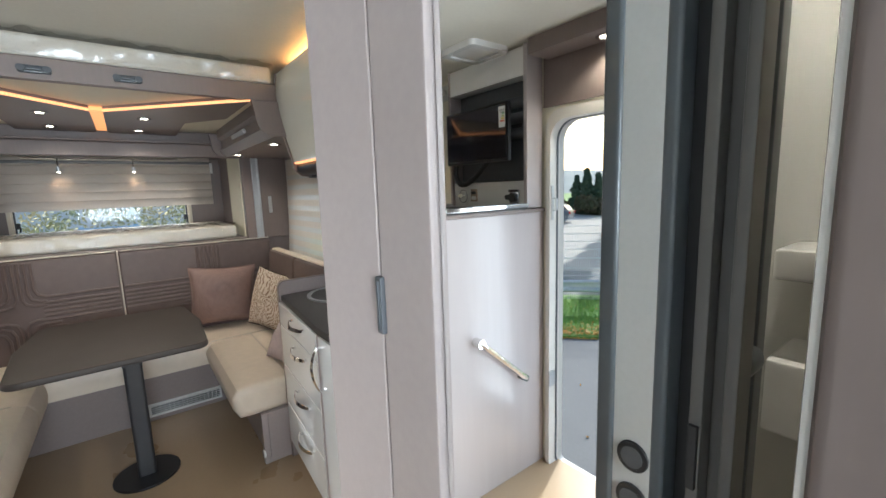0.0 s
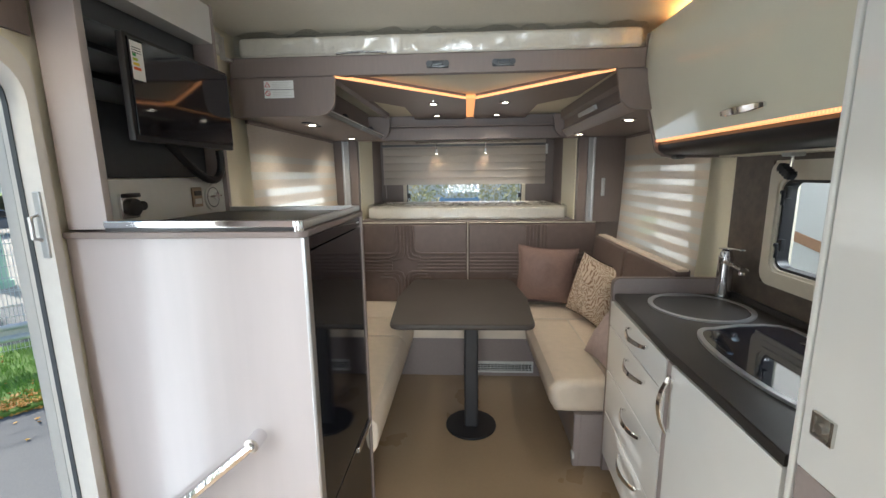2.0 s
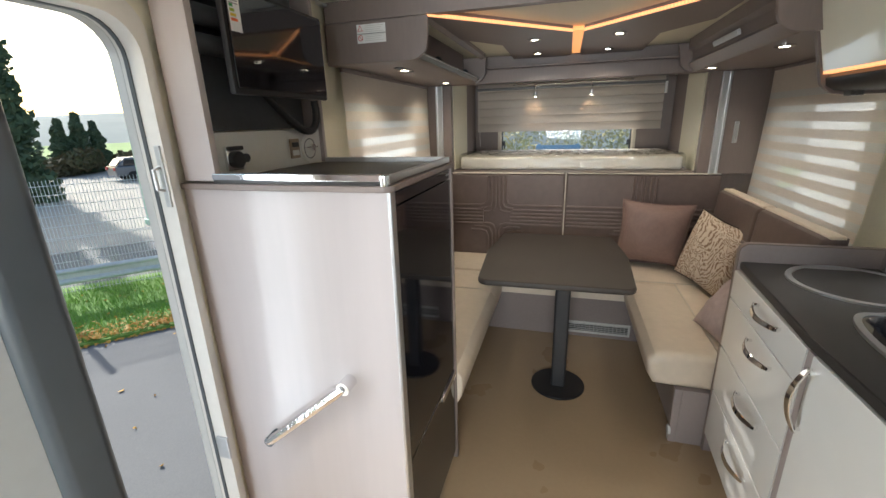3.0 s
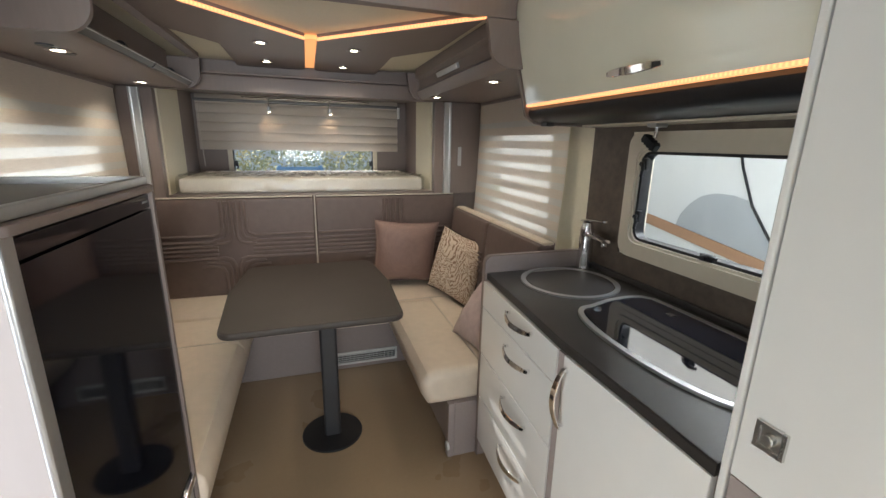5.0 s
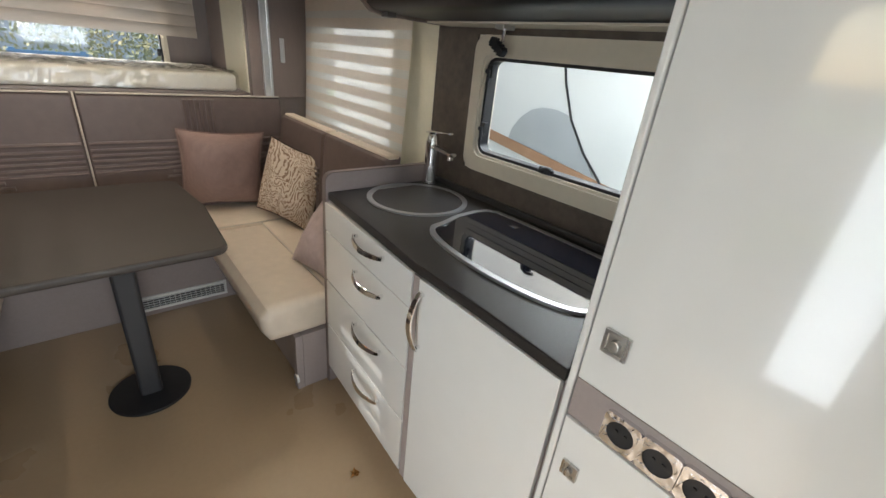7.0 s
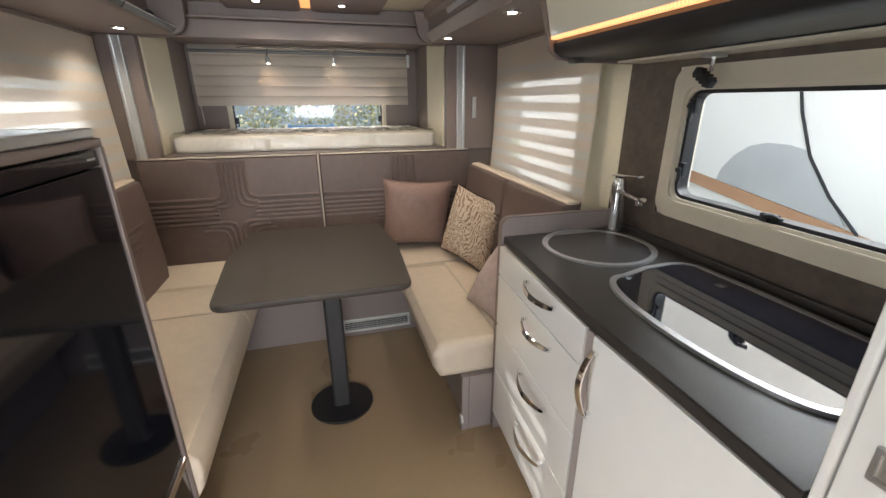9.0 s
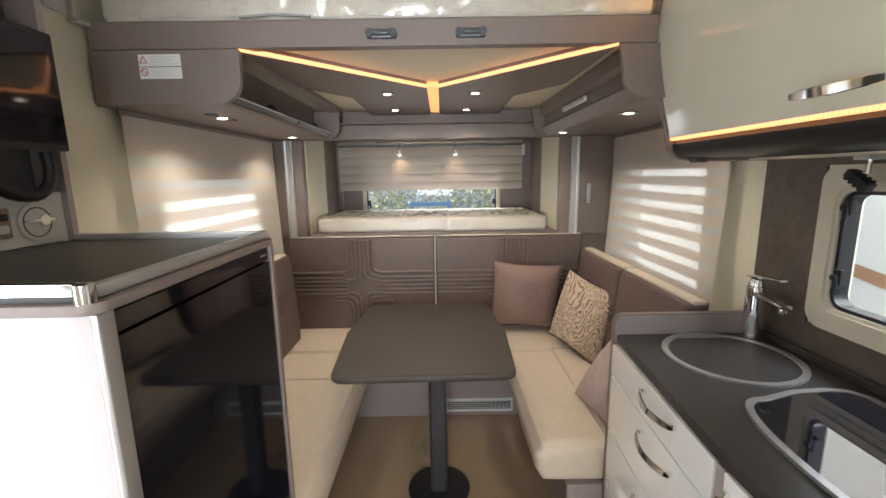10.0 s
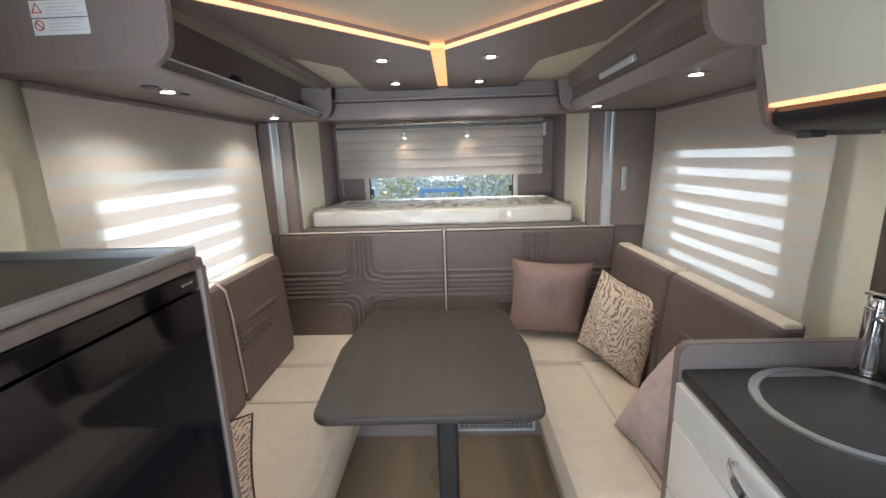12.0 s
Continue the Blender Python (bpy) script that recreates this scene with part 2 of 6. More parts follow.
def tube(pts, r, n=10, close=False, flat=1.0):
    """A round bar along points; flat squeezes it in its second direction."""
    bm = bmesh.new()
    pts = [Vector(p) for p in pts]
    rows, up = [], None
    for i, p in enumerate(pts):
        a = pts[i - 1] if (i or close) else p
        b = pts[(i + 1) % len(pts)] if (i < len(pts) - 1 or close) else p
        d = (b - a).normalized()
        ref = up if up is not None else (Vector((0, 0, 1)) if abs(d.z) < 0.9 else Vector((1, 0, 0)))
        s = d.cross(ref).normalized()
        up = s.cross(d).normalized()
        rr = r[i] if isinstance(r, (list, tuple)) else r
        rows.append([bm.verts.new(p + s * rr * math.cos(2 * math.pi * k / n) + up * rr * flat * math.sin(2 * math.pi * k / n)) for k in range(n)])
    m = len(rows)
    for i in range(m if close else m - 1):
        for k in range(n):
            bm.faces.new((rows[i][k], rows[i][(k + 1) % n], rows[(i + 1) % m][(k + 1) % n], rows[(i + 1) % m][k]))
    if not close:
        bm.faces.new(rows[0])
        bm.faces.new(rows[-1])
    bmesh.ops.recalc_face_normals(bm, faces=bm.faces[:])
    return bm


def arc(c, r, a0, a1, n, axis="z"):
    out = []
    for i in range(n + 1):
        a = radians(a0 + (a1 - a0) * i / n)
        p, q = r * math.cos(a), r * math.sin(a)
        out.append({"z": (c[0] + p, c[1] + q, c[2]), "y": (c[0] + p, c[1], c[2] + q), "x": (c[0], c[1] + p, c[2] + q)}[axis])
    return out


def join(*bms):
    out = bmesh.new()
    for b in bms:
        me = bpy.data.meshes.new("tmp")
        b.to_mesh(me)
        b.free()
        out.from_mesh(me)
        bpy.data.meshes.remove(me)
    return out


def moved(bm, m):
    bmesh.ops.transform(bm, matrix=m, verts=bm.verts[:])
    return bm


def weighted_normals(me, limit):
    """Smooth rounded edges, yet keep large flat faces flat: normals weighted by area."""
    faces = [(f.normal.copy(), max(f.area, 1e-9)) for f in me.polygons]
    at = [[] for _ in me.vertices]
    for f in me.polygons:
        for v in f.vertices:
            at[v].append(f.index)
    out = []
    for f in me.polygons:
        n = faces[f.index][0]
        for v in f.vertices:
            s = Vector((0, 0, 0))
            for g in at[v]:
                if n.dot(faces[g][0]) > limit:
                    s += faces[g][0] * faces[g][1]
            out.append(s.normalized() if s.length > 0 else n)
    me.normals_split_custom_set(out)


def mesh_of(name, bm, mat, origin=(0, 0, 0), angle=35):
    bmesh.ops.translate(bm, vec=-Vector(origin), verts=bm.verts[:])
    me = bpy.data.meshes.new(name)
    bm.to_mesh(me)
    bm.free()
    for m in (mat if isinstance(mat, (list, tuple)) else (mat,)):
        me.materials.append(m)
    me.polygons.foreach_set("use_smooth", [True] * len(me.polygons))
    weighted_normals(me, math.cos(radians(angle)))
    return me


def world_of(ob):
    at = Vector((0, 0, 0))
    while ob is not None:
        at += ob.location
        ob = ob.parent
    return at


def part(name, bm, mat, parent, label="", angle=35):
    ob = new(name, mesh_of(name, bm, mat, world_of(parent), angle))
    ob.parent = parent
    return tagged(ob, label)


def thing(name, at, label, category, group=""):
    ob = new(name)
    ob.location, ob.empty_display_size = at, 0.1
    return tagged(ob, label, category, group)


def single(name, bm, mat, at, label, category, group="", angle=35):
    ob = new(name, mesh_of(name, bm, mat, at, angle))
    ob.location = at
    return tagged(ob, label, category, group)


def structure(name, bm, mat, label, category="wall", angle=35):
    return tagged(new(name, mesh_of(name, bm, mat, (0, 0, 0), angle)), label, category, kind="structure")


def pierced(axis, s0, s1, a0, a1, z0, z1, holes):
    """A wall slab with openings: holes in (a0, a1, z0, z1)."""
    ac = sorted({a0, a1, *(h[0] for h in holes), *(h[1] for h in holes)})
    zc = sorted({z0, z1, *(h[2] for h in holes), *(h[3] for h in holes)})
    parts = []
    for i in range(len(ac) - 1):
        for j in range(len(zc) - 1):
            am, zm = (ac[i] + ac[i + 1]) / 2, (zc[j] + zc[j + 1]) / 2
            if any(h[0] < am < h[1] and h[2] < zm < h[3] for h in holes):
                continue
            if axis == "x":
                parts.append(box(s0, s1, ac[i], ac[i + 1], zc[j], zc[j + 1]))
            else:
                parts.append(box(ac[i], ac[i + 1], s0, s1, zc[j], zc[j + 1]))
    return join(*parts)


# daylight of the sky by the door and the windows, and an added fill from behind
window_light("sky_door", (-1.21, 0.845, 0.82), (0, 0.845, 0.76), 0.27, 1.45, 5.2)
window_light("sky_above_door", (-1.75, 0.98, 2.40), (0.2, 1.2, 0.3), 0.8, 0.9, 7)
window_light("sky_window_right", (1.2, 2.95, 1.2), (0, 2.95, 1.0), 0.78, 0.55, 0.4)
window_light("sky_window_left", (-1.22, 2.75, 1.13), (0, 2.75, 1.0), 0.75, 0.55, 4.0)
window_light("sky_window_end", (-0.11, 4.46, 1.27), (-0.11, 3, 1.2), 1.05, 0.2, 0.5)
window_light("sky_over_kitchen", (1.55, 1.61, 2.0), (0.6, 1.6, 0.7), 0.7, 0.5, 18)
# added fill lamp behind the walker, in an unseen opening
window_light("fill_behind_walker", (-0.1, -1.66, 1.35), (-0.1, 0, 1.75), 1.1, 0.7, 52)

# ---------------------------------------------------------------- setting
structure("floor", box(-1.15, 1.14, -1.6, 4.41, -0.06, 0.0), FLOORM, "tan speckled vinyl floor with a soft sheen", "floor")
structure("ceiling", box(-1.15, 1.14, -1.6, 4.41, 2.04, 2.09), CEIL, "cream fabric-lined ceiling", "ceiling")
structure("wall_left", pierced("x", -1.15, -1.10, -1.6, 4.41, 0.0, 2.04, [(0.695, 1.2985, 0.0, 1.715), (2.36, 3.16, 0.84, 1.45)]), CREAM,
          "cream lined side wall with the entrance doorway and a window")
structure("wall_right", pierced("x", 1.09, 1.14, -1.6, 4.41, 0.0, 2.04, [(1.27, 1.955, 1.07, 1.41), (2.54, 3.36, 0.90, 1.49)]), CREAM,
          "cream lined side wall with two windows")
structure("wall_rear", pierced("y", 4.36, 4.41, -1.10, 1.09, 0.0, 2.04, [(-0.66, 0.44, 1.13, 1.64)]), TAUPE, "taupe end wall with a wide low window")
# unseen wall; its opening is added to let the fill light in
structure("wall_front", pierced("y", -1.65, -1.6, -1.10, 1.09, 0.0, 2.04, [(-0.65, 0.45, 1.0, 1.7)]), CREAM, "cream closing wall with an added opening for fill light behind the walker")
structure("platform", box(-1.10, 1.09, 3.56, 4.36, 0.0, 1.09), TAUPE, "taupe platform under the storage mattress", "platform")


def rear_alcove():
    for s, x0, x1 in ((0, -1.10, -0.90), (1, 0.73, 1.09)):
        structure("alcove_side_" + "ab"[s], box(x0, x1, 4.0, 4.358, 1.09, 1.75), TAUPE, "taupe alcove side beside the end window")
        inner = x1 if s == 0 else x0
        a, b = (inner - 0.05, inner) if s == 0 else (inner, inner + 0.05)
        structure("alcove_panel_" + "ab"[s], box(a, b, 3.57, 4.0, 1.09, 1.75), CREAM, "narrow cream side panel of the alcove")
    structure("alcove_ceiling", box(-1.10, 1.09, 3.62, 4.358, 1.75, 1.79), TAUPE, "taupe alcove ceiling", "ceiling")
    beam = join(box(-1.10, 1.09, 3.53, 3.60, 1.695, 1.785, 0.008), box(-1.10, 1.09, 3.57, 3.63, 1.785, 1.87), box(-1.10, 1.09, 3.49, 3.60, 1.785, 1.80, 0.005))
    structure("beam", beam, TAUPE, "taupe cross beam with a stepped ledge above the alcove", "beam")
    for k, (x0, x1, t0, t1) in enumerate(((-1.10, -0.905, -1.015, -0.965), (0.735, 1.09, 0.80, 0.85))):
        post = structure("post_" + "ab"[k], join(box(x0, x1, 3.50, 3.56, 1.075, 1.695, 0.006)), TAUPE, "taupe upright with an aluminium lift track", "post")
        tr = join(box(t0, t0 + 0.012, 3.478, 3.50, 1.08, 1.69, 0.002), box(t1 - 0.012, t1, 3.478, 3.50, 1.08, 1.69, 0.002), box(t0 + 0.012, t1 - 0.012, 3.49, 3.50, 1.08, 1.69))
        part("lift_track", tr, ALU, post, "satin aluminium lift track")


rear_alcove()


def daylight_window(name, axis, plane, a0, a1, z0, z1, out, frame_w, label, frame_mat, r=0.04):
    """An acrylic camper window: cream inner frame, black seal, clear pane."""
    w = structure(name, ring(round_rect(a0 - frame_w, a1 + frame_w, z0 - frame_w, z1 + frame_w, r * 1.6), round_rect(a0 + 0.004, a1 - 0.004, z0 + 0.004, z1 - 0.004, r), axis, plane, plane - out * 0.02),
                  frame_mat, label, "window")
    part("window_frame", ring(round_rect(a0 - frame_w + 0.022, a1 + frame_w - 0.022, z0 - frame_w + 0.022, z1 + frame_w - 0.022, r * 1.3), round_rect(a0 - 0.006, a1 + 0.006, z0 - 0.006, z1 + 0.006, r), axis, plane - out * 0.02, plane - out * 0.028), frame_mat, w)
    part("seal", ring(round_rect(a0, a1, z0, z1, r), round_rect(a0 + 0.014, a1 - 0.014, z0 + 0.014, z1 - 0.014, r * 0.8), axis, plane - out * 0.012, plane + out * 0.03), BLACK, w, "black rubber seal")
    pane = part("pane", prism(round_rect(a0 - 0.002, a1 + 0.002, z0 - 0.002, z1 + 0.002, r), axis, plane + out * 0.030, plane + out * 0.034), PANE, w, "clear acrylic pane")
    pane.visible_shadow = False
    return w


kw = daylight_window("window_1", "x", 1.09, 1.27, 1.955, 1.07, 1.41, 1, 0.045, "kitchen window with a cream frame and black catches", FRAMECREAM)
daylight_window("window_2", "x", 1.09, 2.54, 3.36, 0.90, 1.49, 1, 0.03, "dinette window behind a striped blind", FRAMECREAM)
daylight_window("window_3", "x", -1.10, 2.36, 3.16, 0.84, 1.45, -1, 0.03, "sunlit dinette window behind a striped blind", FRAMECREAM)
# never in view: added round the fill lamp's opening
daylight_window("added_window", "y", -1.6, -0.65, 0.45, 1.0, 1.7, -1, 0.03, "added unseen window behind the walker, for fill light", FRAMECREAM)
rw = daylight_window("window_4", "y", 4.36, -0.66, 0.44, 1.13, 1.64, 1, 0.03, "wide end window under a pleated blind", FRAMECREAM)


def catch(parent, m):
    """A black window catch with its lever."""
    c = part("catch", moved(join(box(-0.022, 0.022, -0.006, 0.012, -0.012, 0.012, 0.003), tube([(-0.005, -0.014, 0.004), (0.02, -0.018, 0.012), (0.045, -0.016, 0.006)], 0.006, 8), cyl((0, -0.008, 0), "y", 0.008, 0.02, 12)), m), BLACK, parent, "black plastic catch")
    return c


catch(kw, pose(1.078, 1.626, 1.085, 0, 0, -90))
catch(kw, pose(1.078, 1.935, 1.165, 0, 90, -90))
catch(kw, pose(1.078, 1.935, 1.36, 0, 90, -90))
catch(rw, pose(-0.635, 4.345, 1.24, 0, 90, 0))
catch(rw, pose(0.415, 4.345, 1.24, 0, 90, 0))


# entrance doorway, standing open
def entrance():
    d = structure("door_1", ring(round_rect(0.63, 1.314, -0.10, 1.752, 0.085, corners=(0.3, 0.3, 1, 1)), round_rect(0.70, 1.290, -0.02, 1.712, 0.085, corners=(0.3, 0.3, 1, 1)), "x", -1.10, -1.088),
                  DOORWHITE, "open entrance doorway with a rounded white plastic frame", "door")
    part("inner_rim", ring(round_rect(0.69, 1.299, -0.04, 1.722, 0.09, corners=(0.3, 0.3, 1, 1)), round_rect(0.722, 1.282, -0.01, 1.705, 0.09, corners=(0.3, 0.3, 1, 1)), "x", -1.155, -1.080), DOORWHITE, d)
    part("outer_rim", ring(round_rect(0.70, 1.299, -0.03, 1.722, 0.09, corners=(0.3, 0.3, 1, 1)), round_rect(0.7225, 1.2815, -0.0095, 1.7045, 0.09, corners=(0.3, 0.3, 1, 1)), "x", -1.185, -1.156), GREYWHITE, d, "grey outer door rim")
    part("seal", ring(round_rect(0.7215, 1.2825, -0.0105, 1.7055, 0.09, corners=(0.3, 0.3, 1, 1)), round_rect(0.7245, 1.2795, -0.0075, 1.7025, 0.089, corners=(0.3, 0.3, 1, 1)), "x", -1.140, -1.128), SLATE, d, "dark rubber door seal")
    part("strike_plate", join(box(-1.105, -1.088, 1.276, 1.284, 1.25, 1.41, 0.002), tube([(-1.10, 1.278, 1.295), (-1.10, 1.258, 1.30), (-1.10, 1.258, 1.35), (-1.10, 1.278, 1.355)], 0.005, 8)), ALU, d, "metal latch plate")
    part("hinge_catch", box(-1.12, -1.076, 1.275, 1.284, 0.42, 0.50, 0.002), ALU, d)


entrance()
structure("door_surround", join(box(-1.10, -1.09, 0.60, 0.62, 0, 2.04), box(-1.10, -1.09, 0.62, 1.328, 1.767, 2.04)), TAUPE, "taupe lining above the entrance", "trim")
structure("door_header", box(-1.085, -0.95, 0.62, 1.30, 1.97, 2.04, 0.004), TAUPE, "taupe box with a spot above the entrance", "trim")


# ---------------------------------------------------------------- lamps that the place has
def spot(x, y, z, watts=2.2, r=0.03):
    watts *= 1.9
    s = thing("ceiling_spot", (x, y, z), "small round recessed spot with a chrome rim, lit", "ceiling light", "recessed spots")
    part("rim", ring([(x + r * 1.25 * math.cos(a), y + r * 1.25 * math.sin(a)) for a in np.linspace(0, 2 * math.pi, 25)[:-1]],
                     [(x + r * 0.8 * math.cos(a), y + r * 0.8 * math.sin(a)) for a in np.linspace(0, 2 * math.pi, 25)[:-1]], "z", z - 0.006, z + 0.002), CHROME, s, "chrome rim")
    part("reflector", ring([(x + r * 0.8 * math.cos(a), y + r * 0.8 * math.sin(a)) for a in np.linspace(0, 2 * math.pi, 25)[:-1]],
                           [(x + r * 0.64 * math.cos(a), y + r * 0.64 * math.sin(a)) for a in np.linspace(0, 2 * math.pi, 25)[:-1]], "z", z - 0.003, z + 0.001), STEEL, s, "dull metal reflector ring")
    part("lens", cyl((x, y, z - 0.002), "z", r * 0.64, 0.004, 20), SPOT, s, "glowing frosted lens")
    la = bpy.data.lights.new("spot_light", "SPOT")
    la.energy, la.color, la.spot_size, la.spot_blend, la.shadow_soft_size = watts, (1.0, 0.86, 0.67), radians(140), 0.6, 0.02
    lo = new("spot_light", la)
    lo.matrix_world = look((x, y, z - 0.012), (x, y, 0))
    return s


# ---------------------------------------------------------------- drop-down bed over the dinette
def drop_bed():
    b = thing("drop_down_bed", (-0.22, 2.15, 1.84), "raised drop-down bed with taupe beam, cream underside and amber light strips", "bed")
    part("beam", prism([(2.15, 1.85), (2.19, 1.85), (2.19, 1.930), (2.158, 1.930), (2.15, 1.923)], "x", -1.078, 0.630), TAUPE, b)
    part("board", box(-1.07, 1.05, 2.19, 3.57, 1.872, 1.90), CREAM, b, "cream underside board")
    L = [(-0.635, 2.165), (-0.085, 2.735), (-0.085, 3.49), (-0.11, 3.545), (-0.46, 3.545), (-0.455, 2.95), (-0.63, 2.69)]
    for pts in (L, [(-0.118 - x, y) for x, y in L][::-1]):
        part("soffit_panel", prism(pts, "z", 1.842, 1.872, 0.0015), TAUPE, b, "taupe soffit panel")
    for sgn in (0, 1):
        f = (lambda x: x) if sgn == 0 else (lambda x: -0.118 - x)
        strip = prism([(f(-0.635), 2.153), (f(-0.085), 2.726), (f(-0.085), 2.735), (f(-0.636), 2.163)], "z", 1.8435, 1.856)
        part("light_strip", strip, LED, b, "amber light strip")
    part("spine", box(-0.084, -0.034, 2.73, 3.49, 1.848, 1.866), AMBERGLOW, b, "amber-lit centre strip")
    for x in (-0.199, 0.068):
        c = join(box(x - 0.045, x + 0.045, 2.138, 2.151, 1.868, 1.896, 0.006), cyl((x - 0.035, 2.136, 1.882), "y", 0.012, 0.014, 16), cyl((x + 0.035, 2.136, 1.882), "y", 0.012, 0.014, 16), box(x - 0.022, x + 0.022, 2.126, 2.14, 1.876, 1.888, 0.003))
        part("latch", c, SLATE, b, "grey safety latch")
    arm = join(box(-1.0985, -1.088, 2.03, 2.12, 1.93, 2.015, 0.003), box(-1.088, -1.07, 2.10, 2.112, 1.92, 2.0, 0.003), box(-1.088, -1.06, 2.10, 2.148, 1.912, 1.922, 0.003), cyl((-1.085, 2.06, 1.975), "x", 0.018, 0.03, 18, bevel=0.003))
    part("bracket", arm, GREYWHITE, b, "pale grey lift bracket")


drop_bed()


def crumpled(x0, x1, y0, y1, z0, z1, nx, ny, amp, seed):
    """A slack sheet draped over a slab: top and front, wrinkled."""
    bm = bmesh.new()
    rows = []
    for j in range(ny + 1):
        v = j / ny
        row = []
        for i in range(nx + 1):
            u = i / nx
            x = x0 + u * (x1 - x0)
            h = z1 - z0
            s = v * (h + (y1 - y0))
            y, z = (y0, z0 + s) if s < h else (y0 + s - h, z1)
            d = noise.noise(Vector((x * 9 + seed, s * 16, seed))) * amp + noise.noise(Vector((x * 25, s * 40, seed))) * amp * 0.45
            row.append(bm.verts.new((x, y - (abs(d) if s < h else 0), z + (abs(d) * 1.2 if s >= h else d * 0.1))))
        rows.append(row)
    for j in range(ny):
        for i in range(nx):
            bm.faces.new((rows[j][i], rows[j][i + 1], rows[j + 1][i + 1], rows[j + 1][i]))
    bmesh.ops.solidify(bm, geom=bm.faces[:], thickness=0.0006)
    return bm


FILM = bpy.data.materials.new("clear_plastic_film")
FILM.use_nodes = True
_n, _l = FILM.node_tree.nodes, FILM.node_tree.links
_n.remove(_n["Principled BSDF"])
_t, _g, _m = _n.new("ShaderNodeBsdfTransparent"), _n.new("ShaderNodeBsdfGlossy"), _n.new("ShaderNodeMixShader")
_g.inputs["Roughness"].default_value = 0.33
_m.inputs[0].default_value = 0.16
_l.new(_t.outputs[0], _m.inputs[1])
_l.new(_g.outputs[0], _m.inputs[2])
_l.new(_m.outputs[0], _n["Material Output"].inputs["Surface"])


def wrapped_mattress(x0, x1, y0, y1, z0, z1, label, seed):
    m = thing("mattress", ((x0 + x1) / 2, y0, z0), label, "mattress", "wrapped mattresses")
    bm = box(x0, x1, y0, y1, z0, z1, 0.02, 3)
    part("pad", bm, MATTRESS, m)
    part("plastic_wrap", crumpled(x0 - 0.01, x1 + 0.01, y0 - 0.004, y0 + 0.5, z0 + 0.004, z1 + 0.004, 150, 34, 0.026, seed), FILM, m, "creased clear plastic wrap", 80)
    return m


wrapped_mattress(-1.045, 0.625, 2.165, 3.55, 1.932, 2.013, "cream mattress in clear plastic on the raised bed", 3)
wrapped_mattress(-0.86, 0.675, 3.585, 4.34, 1.092, 1.185, "cream mattress in creased clear plastic in the alcove", 8)


def beaded_cord():
    """A black and white beaded cord lying in a sag along the bed's beam."""
    c = thing("beaded_cord", (-0.513, 2.15, 1.93), "black and white beaded cord hanging over the bed's beam", "cord")
    line = [(-0.617 + 0.208 * i / 40, 2.146, 1.9335 + 0.006 * math.sin(math.pi * i / 40)) for i in range(41)]
    part("core", tube(line, 0.0032, 6), WHITE, c, "white core")
    part("beads", join(*[cyl(p, "x", 0.0042, 0.0024, 8) for p in line]), BLACK, c, "black beads")


beaded_cord()


